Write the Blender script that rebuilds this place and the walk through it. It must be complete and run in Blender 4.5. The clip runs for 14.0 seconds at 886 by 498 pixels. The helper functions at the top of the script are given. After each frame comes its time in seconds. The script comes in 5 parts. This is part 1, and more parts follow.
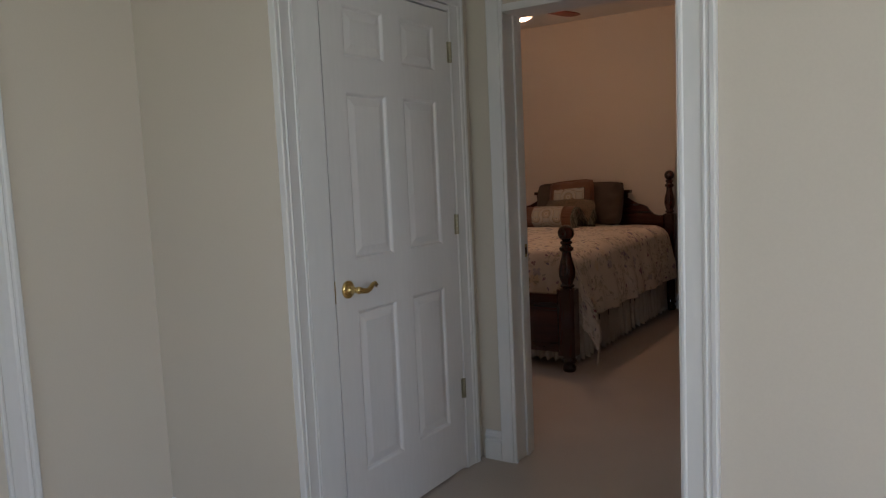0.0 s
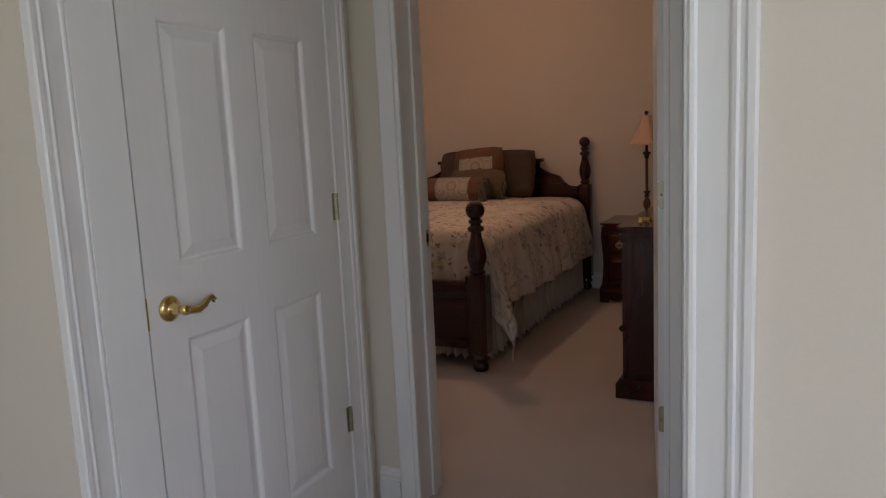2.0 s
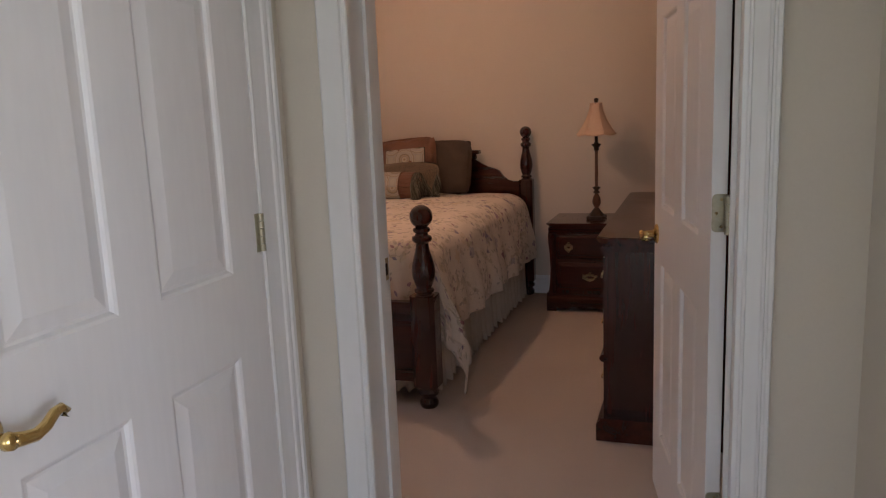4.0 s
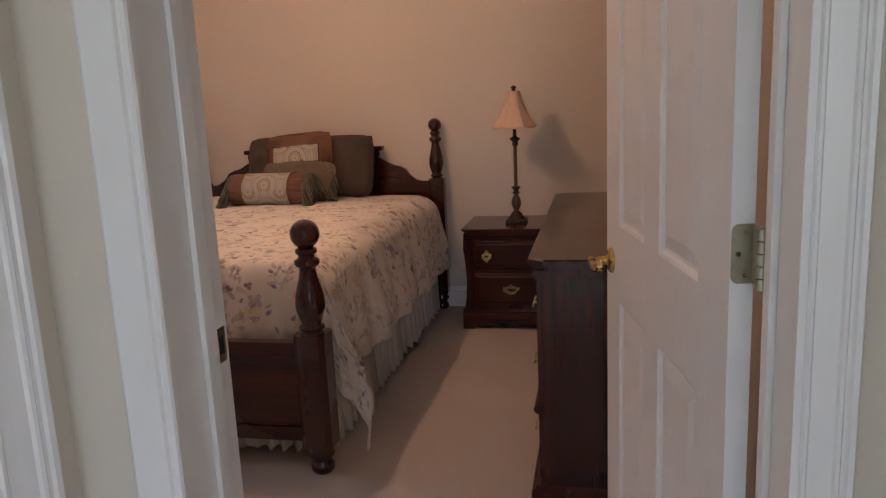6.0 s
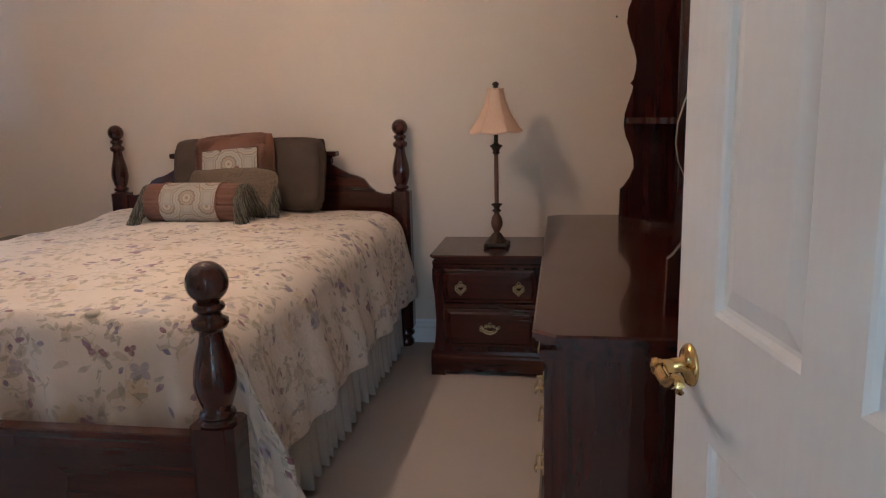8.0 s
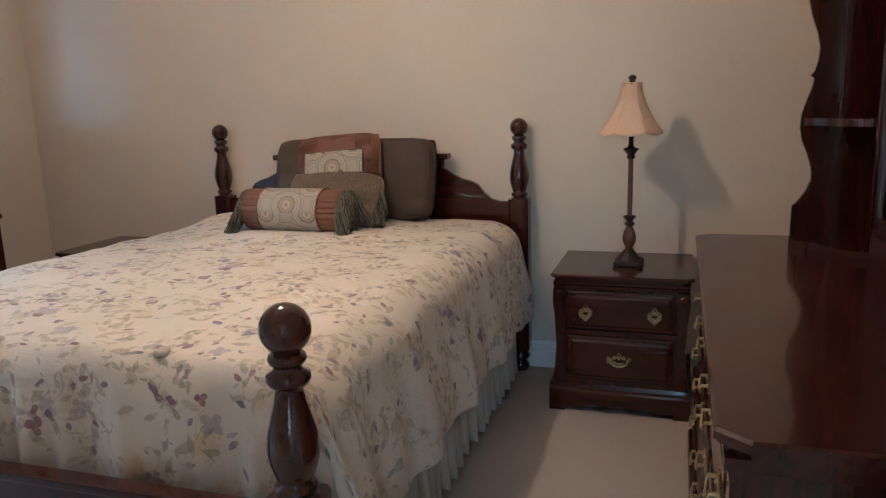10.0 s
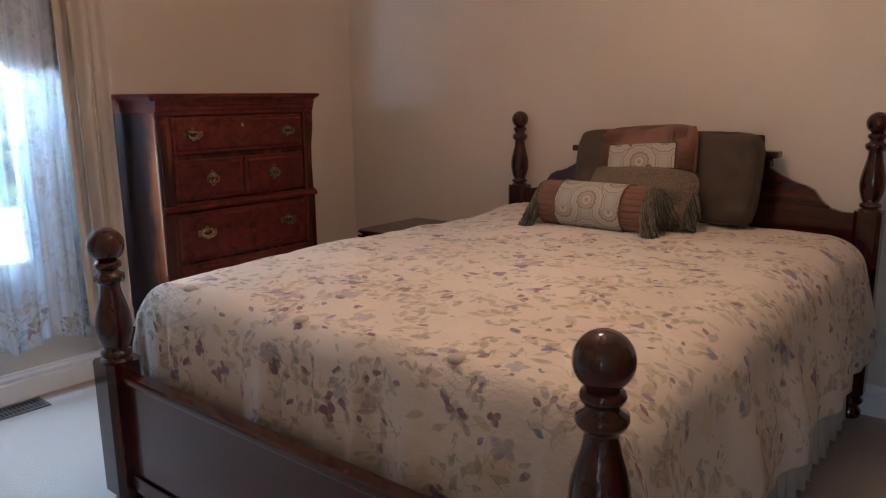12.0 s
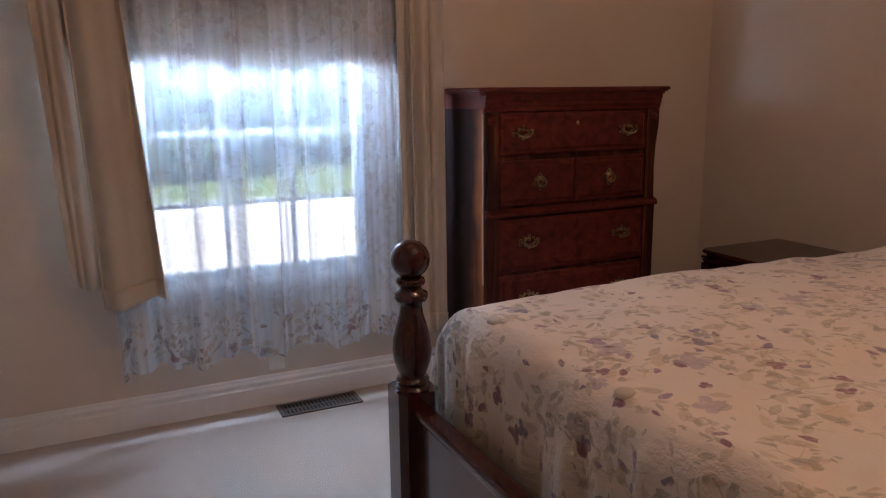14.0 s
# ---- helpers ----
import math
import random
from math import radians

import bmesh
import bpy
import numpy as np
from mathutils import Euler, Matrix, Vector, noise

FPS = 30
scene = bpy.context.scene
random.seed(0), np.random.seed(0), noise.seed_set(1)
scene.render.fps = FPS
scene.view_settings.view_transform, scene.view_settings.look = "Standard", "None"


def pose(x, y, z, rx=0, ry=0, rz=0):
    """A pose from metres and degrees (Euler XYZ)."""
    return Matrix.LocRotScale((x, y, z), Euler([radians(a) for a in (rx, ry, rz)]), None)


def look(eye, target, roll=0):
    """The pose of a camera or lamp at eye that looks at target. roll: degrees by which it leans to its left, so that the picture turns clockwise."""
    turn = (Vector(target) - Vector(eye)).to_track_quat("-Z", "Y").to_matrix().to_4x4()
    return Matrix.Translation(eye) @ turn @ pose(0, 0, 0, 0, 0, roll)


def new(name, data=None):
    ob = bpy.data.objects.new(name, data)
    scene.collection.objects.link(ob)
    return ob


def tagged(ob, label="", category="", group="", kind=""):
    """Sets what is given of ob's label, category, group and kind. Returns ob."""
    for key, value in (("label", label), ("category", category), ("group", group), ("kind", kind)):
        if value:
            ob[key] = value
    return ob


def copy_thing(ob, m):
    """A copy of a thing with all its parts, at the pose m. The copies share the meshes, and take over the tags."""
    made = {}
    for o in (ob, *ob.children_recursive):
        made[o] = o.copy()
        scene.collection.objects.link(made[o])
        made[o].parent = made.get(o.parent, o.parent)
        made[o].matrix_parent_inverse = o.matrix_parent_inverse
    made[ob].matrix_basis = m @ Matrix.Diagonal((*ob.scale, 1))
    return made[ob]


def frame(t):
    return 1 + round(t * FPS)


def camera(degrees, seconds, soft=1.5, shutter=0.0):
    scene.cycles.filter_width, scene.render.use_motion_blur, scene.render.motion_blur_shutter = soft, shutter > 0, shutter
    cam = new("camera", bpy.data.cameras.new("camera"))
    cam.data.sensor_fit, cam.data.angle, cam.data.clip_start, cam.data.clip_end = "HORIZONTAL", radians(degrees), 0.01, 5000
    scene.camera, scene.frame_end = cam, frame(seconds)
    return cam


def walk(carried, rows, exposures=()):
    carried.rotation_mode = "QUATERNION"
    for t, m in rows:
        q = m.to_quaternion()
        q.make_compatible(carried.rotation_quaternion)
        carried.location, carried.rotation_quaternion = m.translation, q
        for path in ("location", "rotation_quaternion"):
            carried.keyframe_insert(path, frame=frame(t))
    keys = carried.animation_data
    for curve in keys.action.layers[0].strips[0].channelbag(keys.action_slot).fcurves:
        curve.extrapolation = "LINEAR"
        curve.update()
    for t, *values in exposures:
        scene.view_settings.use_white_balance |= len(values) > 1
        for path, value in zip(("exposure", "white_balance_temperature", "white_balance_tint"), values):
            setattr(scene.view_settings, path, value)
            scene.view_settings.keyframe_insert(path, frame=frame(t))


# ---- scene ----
cam = camera(61.9, 14.0, soft=1.2)
PATH = [
    (0, (0.13, -0.106, 1.348), (-0.968, 1.552, 1.143), -2.6),
    (0.5, (0.001, 0.056, 1.345), (-1.005, 1.769, 1.115), -2.7),
    (1, (-0.063, 0.26, 1.328), (-1.009, 2.002, 1.06), -2.4),
    (1.5, (-0.093, 0.441, 1.334), (-1.006, 2.197, 1.049), -2.4),
    (2, (-0.212, 0.595, 1.334), (-1.086, 2.369, 1.033), -2.7),
    (2.2, (-0.27, 0.646, 1.344), (-1.128, 2.427, 1.041), -3.0),
    (4.3, (-0.726, 1.288, 1.363), (-1.31, 3.167, 1.005), -2.7),
    (4.5, (-0.761, 1.359, 1.361), (-1.311, 3.247, 0.994), -3.1),
    (5, (-0.802, 1.48, 1.346), (-1.293, 3.381, 0.965), -3.3),
    (5.5, (-0.795, 1.665, 1.362), (-1.258, 3.572, 0.975), -3.1),
    (6, (-0.818, 1.867, 1.351), (-1.224, 3.788, 0.972), -2.6),
    (6.5, (-0.889, 2.078, 1.348), (-1.242, 4.011, 0.974), -2.3),
    (7, (-0.917, 2.253, 1.343), (-1.246, 4.191, 0.974), -2.2),
    (7.2, (-0.911, 2.352, 1.338), (-1.239, 4.29, 0.969), -1.5),
    (9.3, (-1.103, 2.957, 1.337), (-1.409, 4.892, 0.931), -1.6),
    (9.5, (-1.095, 3.003, 1.343), (-1.48, 4.923, 0.938), -1.7),
    (10, (-1.096, 3.07, 1.36), (-1.7, 4.937, 0.972), -1.7),
    (10.5, (-1.113, 3.125, 1.367), (-1.966, 4.894, 0.991), -0.9),
    (11, (-1.122, 3.167, 1.367), (-2.142, 4.843, 0.98), -0.4),
    (11.5, (-1.211, 3.219, 1.356), (-2.332, 4.826, 0.957), -0.5),
    (12, (-1.314, 3.266, 1.352), (-2.555, 4.783, 0.951), -0.7),
    (12.5, (-1.377, 3.337, 1.352), (-2.782, 4.704, 0.956), -0.5),
    (13, (-1.45, 3.463, 1.363), (-3.012, 4.645, 0.959), -0.1),
    (13.5, (-1.531, 3.556, 1.358), (-3.212, 4.558, 0.944), -0.4),
    (14, (-1.712, 3.586, 1.359), (-3.486, 4.415, 0.95), -0.7),
]
walk(cam, [(t, look(eye, target, roll)) for t, eye, target, roll in PATH], [
    (0.0, 2.25, 5850, 12), (0.7, 2.55, 5850, 12), (2.0, 2.55, 5850, 15), (4.5, 3.32, 5900, 18), (5.0, 3.36, 5900, 18), (6.0, 3.55, 5600, 15), (7.0, 3.68, 5000, 10),
    (9.5, 4.1, 4480, -8), (10.4, 4.06, 4250, -8), (11.0, 3.9, 4200, -8), (11.5, 3.55, 4600, -2), (12.0, 3.5, 5050, 6), (12.5, 3.38, 5250, 11), (14.0, 2.93, 5700, 17)])

# ---- light ----
world = bpy.data.worlds.new("sky")
scene.world = world
world.use_nodes = True
_nt = world.node_tree
_sky = _nt.nodes.new("ShaderNodeTexSky")
_sky.sky_type = "NISHITA"
_sky.sun_disc = False
_sky.sun_elevation = radians(50)
_sky.sun_rotation = radians(70)
_bg = _nt.nodes["Background"]
_bg.inputs["Strength"].default_value = 0.06
_nt.links.new(_sky.outputs[0], _bg.inputs["Color"])


def lamp(name, kind, m, energy, color, **kw):
    d = bpy.data.lights.new(name, kind)
    d.energy, d.color = energy, color
    ob = new(name, d)
    ob.matrix_world = m
    return ob, d


_, _d = lamp("sun", "SUN", look((20, 8, 30), (0, 0, 0)), 3.2, (1.0, 0.95, 0.87))
_d.angle = radians(0.5)
# warm bulbs in the bowl of the ceiling fan
_, _d = lamp("fan_bulb", "POINT", pose(-2.45, 4.95, 2.38), 3.65, (1.0, 0.58, 0.335))
_d.shadow_soft_size = 0.04
# skylight in the head of the bedroom window
_, _d = lamp("bedroom_window_light", "AREA", look((-4.985, 4.22, 1.58), (-3.6, 4.32, 0.93)), 12.5, (0.68, 0.85, 1.0))
_d.shape, _d.size, _d.size_y = "RECTANGLE", 0.84, 0.13
# daylight for the hall: lamps in two added, unseen windows behind the walker
_, _d = lamp("hall_added_window_light", "AREA", look((2.14, -0.4, 1.45), (-1.6, 0.6, 1.2)), 4.3, (0.97, 0.96, 0.97))
_d.shape, _d.size, _d.size_y = "RECTANGLE", 1.5, 1.4
_, _d = lamp("hall_added_back_window_light", "AREA", look((-0.3, -2.54, 1.45), (-0.4, 1, 1.2)), 1.9, (0.98, 0.97, 0.97))
_d.shape, _d.size, _d.size_y = "RECTANGLE", 1.5, 1.4


# ---- materials ----
def material(name):
    m = bpy.data.materials.new(name)
    m.use_nodes = True
    return m, m.node_tree, m.node_tree.nodes["Principled BSDF"]


def node(nt, kind, **inputs):
    n = nt.nodes.new(kind)
    for k, v in inputs.items():
        n.inputs[k].default_value = v
    return n


def ramp(nt, stops, fac):
    r = nt.nodes.new("ShaderNodeValToRGB")
    els = r.color_ramp.elements
    while len(els) < len(stops):
        els.new(0.5)
    for e, (p, c) in zip(els, stops):
        e.position, e.color = p, (*c, 1)
    nt.links.new(fac, r.inputs[0])
    return r


def coords(nt, kind="Object", scale=(1, 1, 1), rot=(0, 0, 0)):
    t = nt.nodes.new("ShaderNodeTexCoord")
    mp = nt.nodes.new("ShaderNodeMapping")
    mp.inputs["Scale"].default_value = scale
    mp.inputs["Rotation"].default_value = rot
    nt.links.new(t.outputs[kind], mp.inputs[0])
    return mp.outputs[0]


def mixc(nt, fac, a, b, mode="MIX"):
    m = nt.nodes.new("ShaderNodeMix")
    m.data_type, m.blend_type = "RGBA", mode
    for sock, v in ((0, fac), (6, a), (7, b)):
        if hasattr(v, "is_linked") or hasattr(v, "links"):
            nt.links.new(v, m.inputs[sock])
        elif sock == 0:
            m.inputs[0].default_value = v
        else:
            m.inputs[sock].default_value = (*v, 1)
    return m.outputs[2]


def math_node(nt, op, a, b=0.0):
    m = nt.nodes.new("ShaderNodeMath")
    m.operation = op
    for i, v in enumerate((a, b)):
        if hasattr(v, "links"):
            nt.links.new(v, m.inputs[i])
        else:
            m.inputs[i].default_value = v
    return m.outputs[0]


def bump(nt, bsdf, height, strength, distance):
    b = node(nt, "ShaderNodeBump", Strength=strength, Distance=distance)
    nt.links.new(height, b.inputs["Height"])
    nt.links.new(b.outputs[0], bsdf.inputs["Normal"])


def grained(name, dark, light, rough, coarse=3.0, fine=60.0, amount=0.4, bump_strength=0.15, dist=0.002, metallic=0.0, coat=0.0, scale=(1, 1, 1)):
    """Paint, metal, cloth: colour wandering at two scales, with fine relief."""
    m, nt, b = material(name)
    co = coords(nt, "Object", scale)
    n1 = node(nt, "ShaderNodeTexNoise", Scale=coarse, Detail=4.0)
    n2 = node(nt, "ShaderNodeTexNoise", Scale=fine, Detail=3.0)
    for n in (n1, n2):
        nt.links.new(co, n.inputs["Vector"])
    f = math_node(nt, "ADD", math_node(nt, "MULTIPLY", n1.outputs[0], 1 - amount), math_node(nt, "MULTIPLY", n2.outputs[0], amount))
    r = ramp(nt, [(0.3, dark), (0.7, light)], f)
    nt.links.new(r.outputs[0], b.inputs["Base Color"])
    rr = ramp(nt, [(0.3, (rough * 0.85,) * 3), (0.7, (min(1, rough * 1.15),) * 3)], n1.outputs[0])
    nt.links.new(rr.outputs[0], b.inputs["Roughness"])
    b.inputs["Metallic"].default_value = metallic
    b.inputs["Coat Weight"].default_value = coat
    bump(nt, b, n2.outputs[0], bump_strength, dist)
    return m


def wood(name, dark, mid, light, rough, axis, coat=0.25):
    """Stained wood with grain along an axis."""
    m, nt, b = material(name)
    sc = [22.0, 22.0, 22.0]
    sc["xyz".index(axis)] = 1.6
    co = coords(nt, "Object", sc)
    n1 = node(nt, "ShaderNodeTexNoise", Scale=1.0, Detail=6.0, Roughness=0.6, Distortion=0.6)
    nt.links.new(co, n1.inputs["Vector"])
    n2 = node(nt, "ShaderNodeTexNoise", Scale=2.2, Detail=2.0)
    nt.links.new(coords(nt), n2.inputs["Vector"])
    r = ramp(nt, [(0.32, dark), (0.5, mid), (0.72, light)], n1.outputs[0])
    c = mixc(nt, n2.outputs[0], r.outputs[0], dark, "MIX")
    nt.links.new(c, b.inputs["Base Color"])
    rr = ramp(nt, [(0.3, (rough * 0.8,) * 3), (0.7, (rough * 1.3,) * 3)], n2.outputs[0])
    nt.links.new(rr.outputs[0], b.inputs["Roughness"])
    b.inputs["Coat Weight"].default_value = coat
    b.inputs["Coat Roughness"].default_value = 0.06
    b.inputs["Specular IOR Level"].default_value = 0.22
    bump(nt, b, n1.outputs[0], 0.08, 0.001)
    return m


M_WALL = grained("cream_wall_paint", (0.60, 0.525, 0.435), (0.65, 0.575, 0.48), 0.75, 0.8, 160, 0.3, 0.12, 0.0012)
M_HALL = grained("hall_wall_paint", (0.62, 0.568, 0.485), (0.67, 0.615, 0.525), 0.75, 0.8, 160, 0.3, 0.12, 0.0012)
M_CEIL = grained("ceiling_paint", (0.74, 0.72, 0.68), (0.80, 0.78, 0.74), 0.85, 1.2, 90, 0.4, 0.3, 0.003)
M_TRIM = grained("white_trim_paint", (0.72, 0.72, 0.71), (0.79, 0.79, 0.78), 0.35, 1.5, 40, 0.35, 0.05, 0.0008, scale=(1, 1, 0.25))
M_DOOR = grained("white_door_paint", (0.70, 0.69, 0.68), (0.77, 0.76, 0.75), 0.40, 1.5, 60, 0.35, 0.08, 0.0008, scale=(1, 1, 0.15))
M_CARPET = grained("beige_carpet", (0.26, 0.218, 0.187), (0.77, 0.68, 0.595), 0.95, 1.1, 300, 0.80, 0.6, 0.008)
M_BRASS = grained("polished_brass", (0.62, 0.44, 0.16), (0.80, 0.60, 0.26), 0.18, 8, 80, 0.3, 0.02, 0.0005, metallic=1.0)
M_OLDBRASS = grained("aged_brass", (0.27, 0.20, 0.10), (0.60, 0.48, 0.27), 0.30, 30, 200, 0.4, 0.15, 0.0006, metallic=1.0)
M_NICKEL = grained("dull_brass_hinge", (0.32, 0.30, 0.22), (0.46, 0.435, 0.33), 0.40, 14, 120, 0.4, 0.05, 0.0005, metallic=1.0)
M_WOODX = wood("cherry_wood_x", (0.022, 0.0052, 0.0036), (0.056, 0.0125, 0.0080), (0.092, 0.0225, 0.0130), 0.22, "x", 0.5)
M_WOODY = wood("cherry_wood_y", (0.022, 0.0052, 0.0036), (0.056, 0.0125, 0.0080), (0.092, 0.0225, 0.0130), 0.22, "y", 0.5)
M_WOODZ = wood("cherry_wood_z", (0.020, 0.0046, 0.0032), (0.054, 0.0115, 0.0074), (0.088, 0.0205, 0.0120), 0.20, "z", 0.8)
M_PINEY = wood("worn_cherry_y", (0.046, 0.0086, 0.0066), (0.150, 0.0260, 0.0185), (0.225, 0.044, 0.028), 0.42, "y", 0.0)
M_PINEZ = wood("worn_cherry_z", (0.014, 0.0040, 0.0032), (0.085, 0.019, 0.010), (0.27, 0.088, 0.036), 0.46, "z", 0.0)
# chest side: near-black at the back, grading to grained orange-brown at the front
_m, _nt2, _b2 = material("dark_to_orange_chest_side")
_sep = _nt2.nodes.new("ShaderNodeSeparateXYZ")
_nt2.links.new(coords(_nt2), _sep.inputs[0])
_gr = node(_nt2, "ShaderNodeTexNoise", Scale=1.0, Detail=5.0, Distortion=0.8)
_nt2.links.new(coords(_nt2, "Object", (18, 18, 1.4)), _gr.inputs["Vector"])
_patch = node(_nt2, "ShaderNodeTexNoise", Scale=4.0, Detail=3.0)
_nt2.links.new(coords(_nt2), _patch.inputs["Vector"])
_front_tone = math_node(_nt2, "ADD", math_node(_nt2, "MULTIPLY", _sep.outputs[1], -3.4), math_node(_nt2, "ADD", math_node(_nt2, "MULTIPLY", _patch.outputs[0], 0.9), math_node(_nt2, "MULTIPLY", _gr.outputs[0], 0.7)))
_nt2.links.new(ramp(_nt2, [(0.0, (0.012, 0.0045, 0.0035)), (0.32, (0.034, 0.011, 0.007)), (0.55, (0.16, 0.046, 0.014)), (0.85, (0.34, 0.105, 0.028))], _front_tone).outputs[0], _b2.inputs["Base Color"])
_b2.inputs["Roughness"].default_value = 0.55
_b2.inputs["Specular IOR Level"].default_value = 0.2
bump(_nt2, _b2, _gr.outputs[0], 0.1, 0.001)
M_SIDE = _m
M_RUST = grained("rust_satin", (0.13, 0.055, 0.030), (0.20, 0.092, 0.052), 0.55, 6, 140, 0.4, 0.2, 0.002)
M_OLIVE = grained("olive_brown_corduroy", (0.058, 0.040, 0.027), (0.092, 0.066, 0.047), 0.9, 5, 190, 0.5, 0.4, 0.002)
_m, _nt2, _b2 = material("grey_green_fringe")
_geo = _nt2.nodes.new("ShaderNodeNewGeometry")
_nt2.links.new(ramp(_nt2, [(0.0, (0.018, 0.017, 0.012)), (0.45, (0.050, 0.050, 0.036)), (0.7, (0.20, 0.19, 0.14)), (1.0, (0.085, 0.085, 0.062))], _geo.outputs["Random Per Island"]).outputs[0], _b2.inputs["Base Color"])
_b2.inputs["Roughness"].default_value = 0.85
M_FRINGE = _m
M_SHADE = grained("silk_shade", (0.66, 0.45, 0.31), (0.76, 0.54, 0.38), 0.6, 8, 200, 0.5, 0.2, 0.001, scale=(1, 1, 0.2))
M_BRONZE = grained("dark_bronze", (0.020, 0.014, 0.010), (0.075, 0.050, 0.030), 0.42, 30, 160, 0.4, 0.4, 0.002, metallic=0.6)
M_POLE = grained("tortoise_pole", (0.060, 0.022, 0.010), (0.16, 0.070, 0.034), 0.35, 24, 120, 0.4, 0.1, 0.001)
M_VENT = grained("brown_metal_register", (0.055, 0.042, 0.032), (0.09, 0.072, 0.056), 0.5, 10, 100, 0.4, 0.1, 0.001, metallic=0.2)
M_BLACK = grained("dark_void", (0.010, 0.009, 0.008), (0.018, 0.016, 0.014), 0.9)
M_DRAPE = grained("beige_drape", (0.48, 0.425, 0.35), (0.57, 0.51, 0.42), 0.85, 4, 220, 0.5, 0.3, 0.0015)
M_SKIRT = grained("ivory_eyelet", (0.44, 0.40, 0.335), (0.54, 0.50, 0.42), 0.85, 6, 160, 0.4, 0.3, 0.002)
M_PALE_EDGE = grained("pale_edge_wood", (0.30, 0.20, 0.13), (0.44, 0.33, 0.23), 0.5, 12, 60, 0.5, 0.2, 0.001, scale=(1, 1, 0.2))
M_PLASTIC = grained("white_plastic", (0.70, 0.68, 0.62), (0.76, 0.74, 0.68), 0.4)
M_LAWN = grained("lawn", (0.05, 0.09, 0.025), (0.11, 0.16, 0.05), 0.95, 0.4, 14, 0.5, 0.6, 0.03)
M_CONCRETE = grained("pale_concrete", (0.42, 0.41, 0.39), (0.52, 0.51, 0.49), 0.9, 0.5, 30, 0.4, 0.2, 0.004)
M_LEAF = grained("tree_leaves", (0.07, 0.13, 0.04), (0.13, 0.21, 0.07), 0.7, 1.5, 20, 0.5)
M_BARK = grained("bark", (0.08, 0.06, 0.045), (0.16, 0.12, 0.09), 0.9, 4, 40, 0.5, 0.8, 0.02)


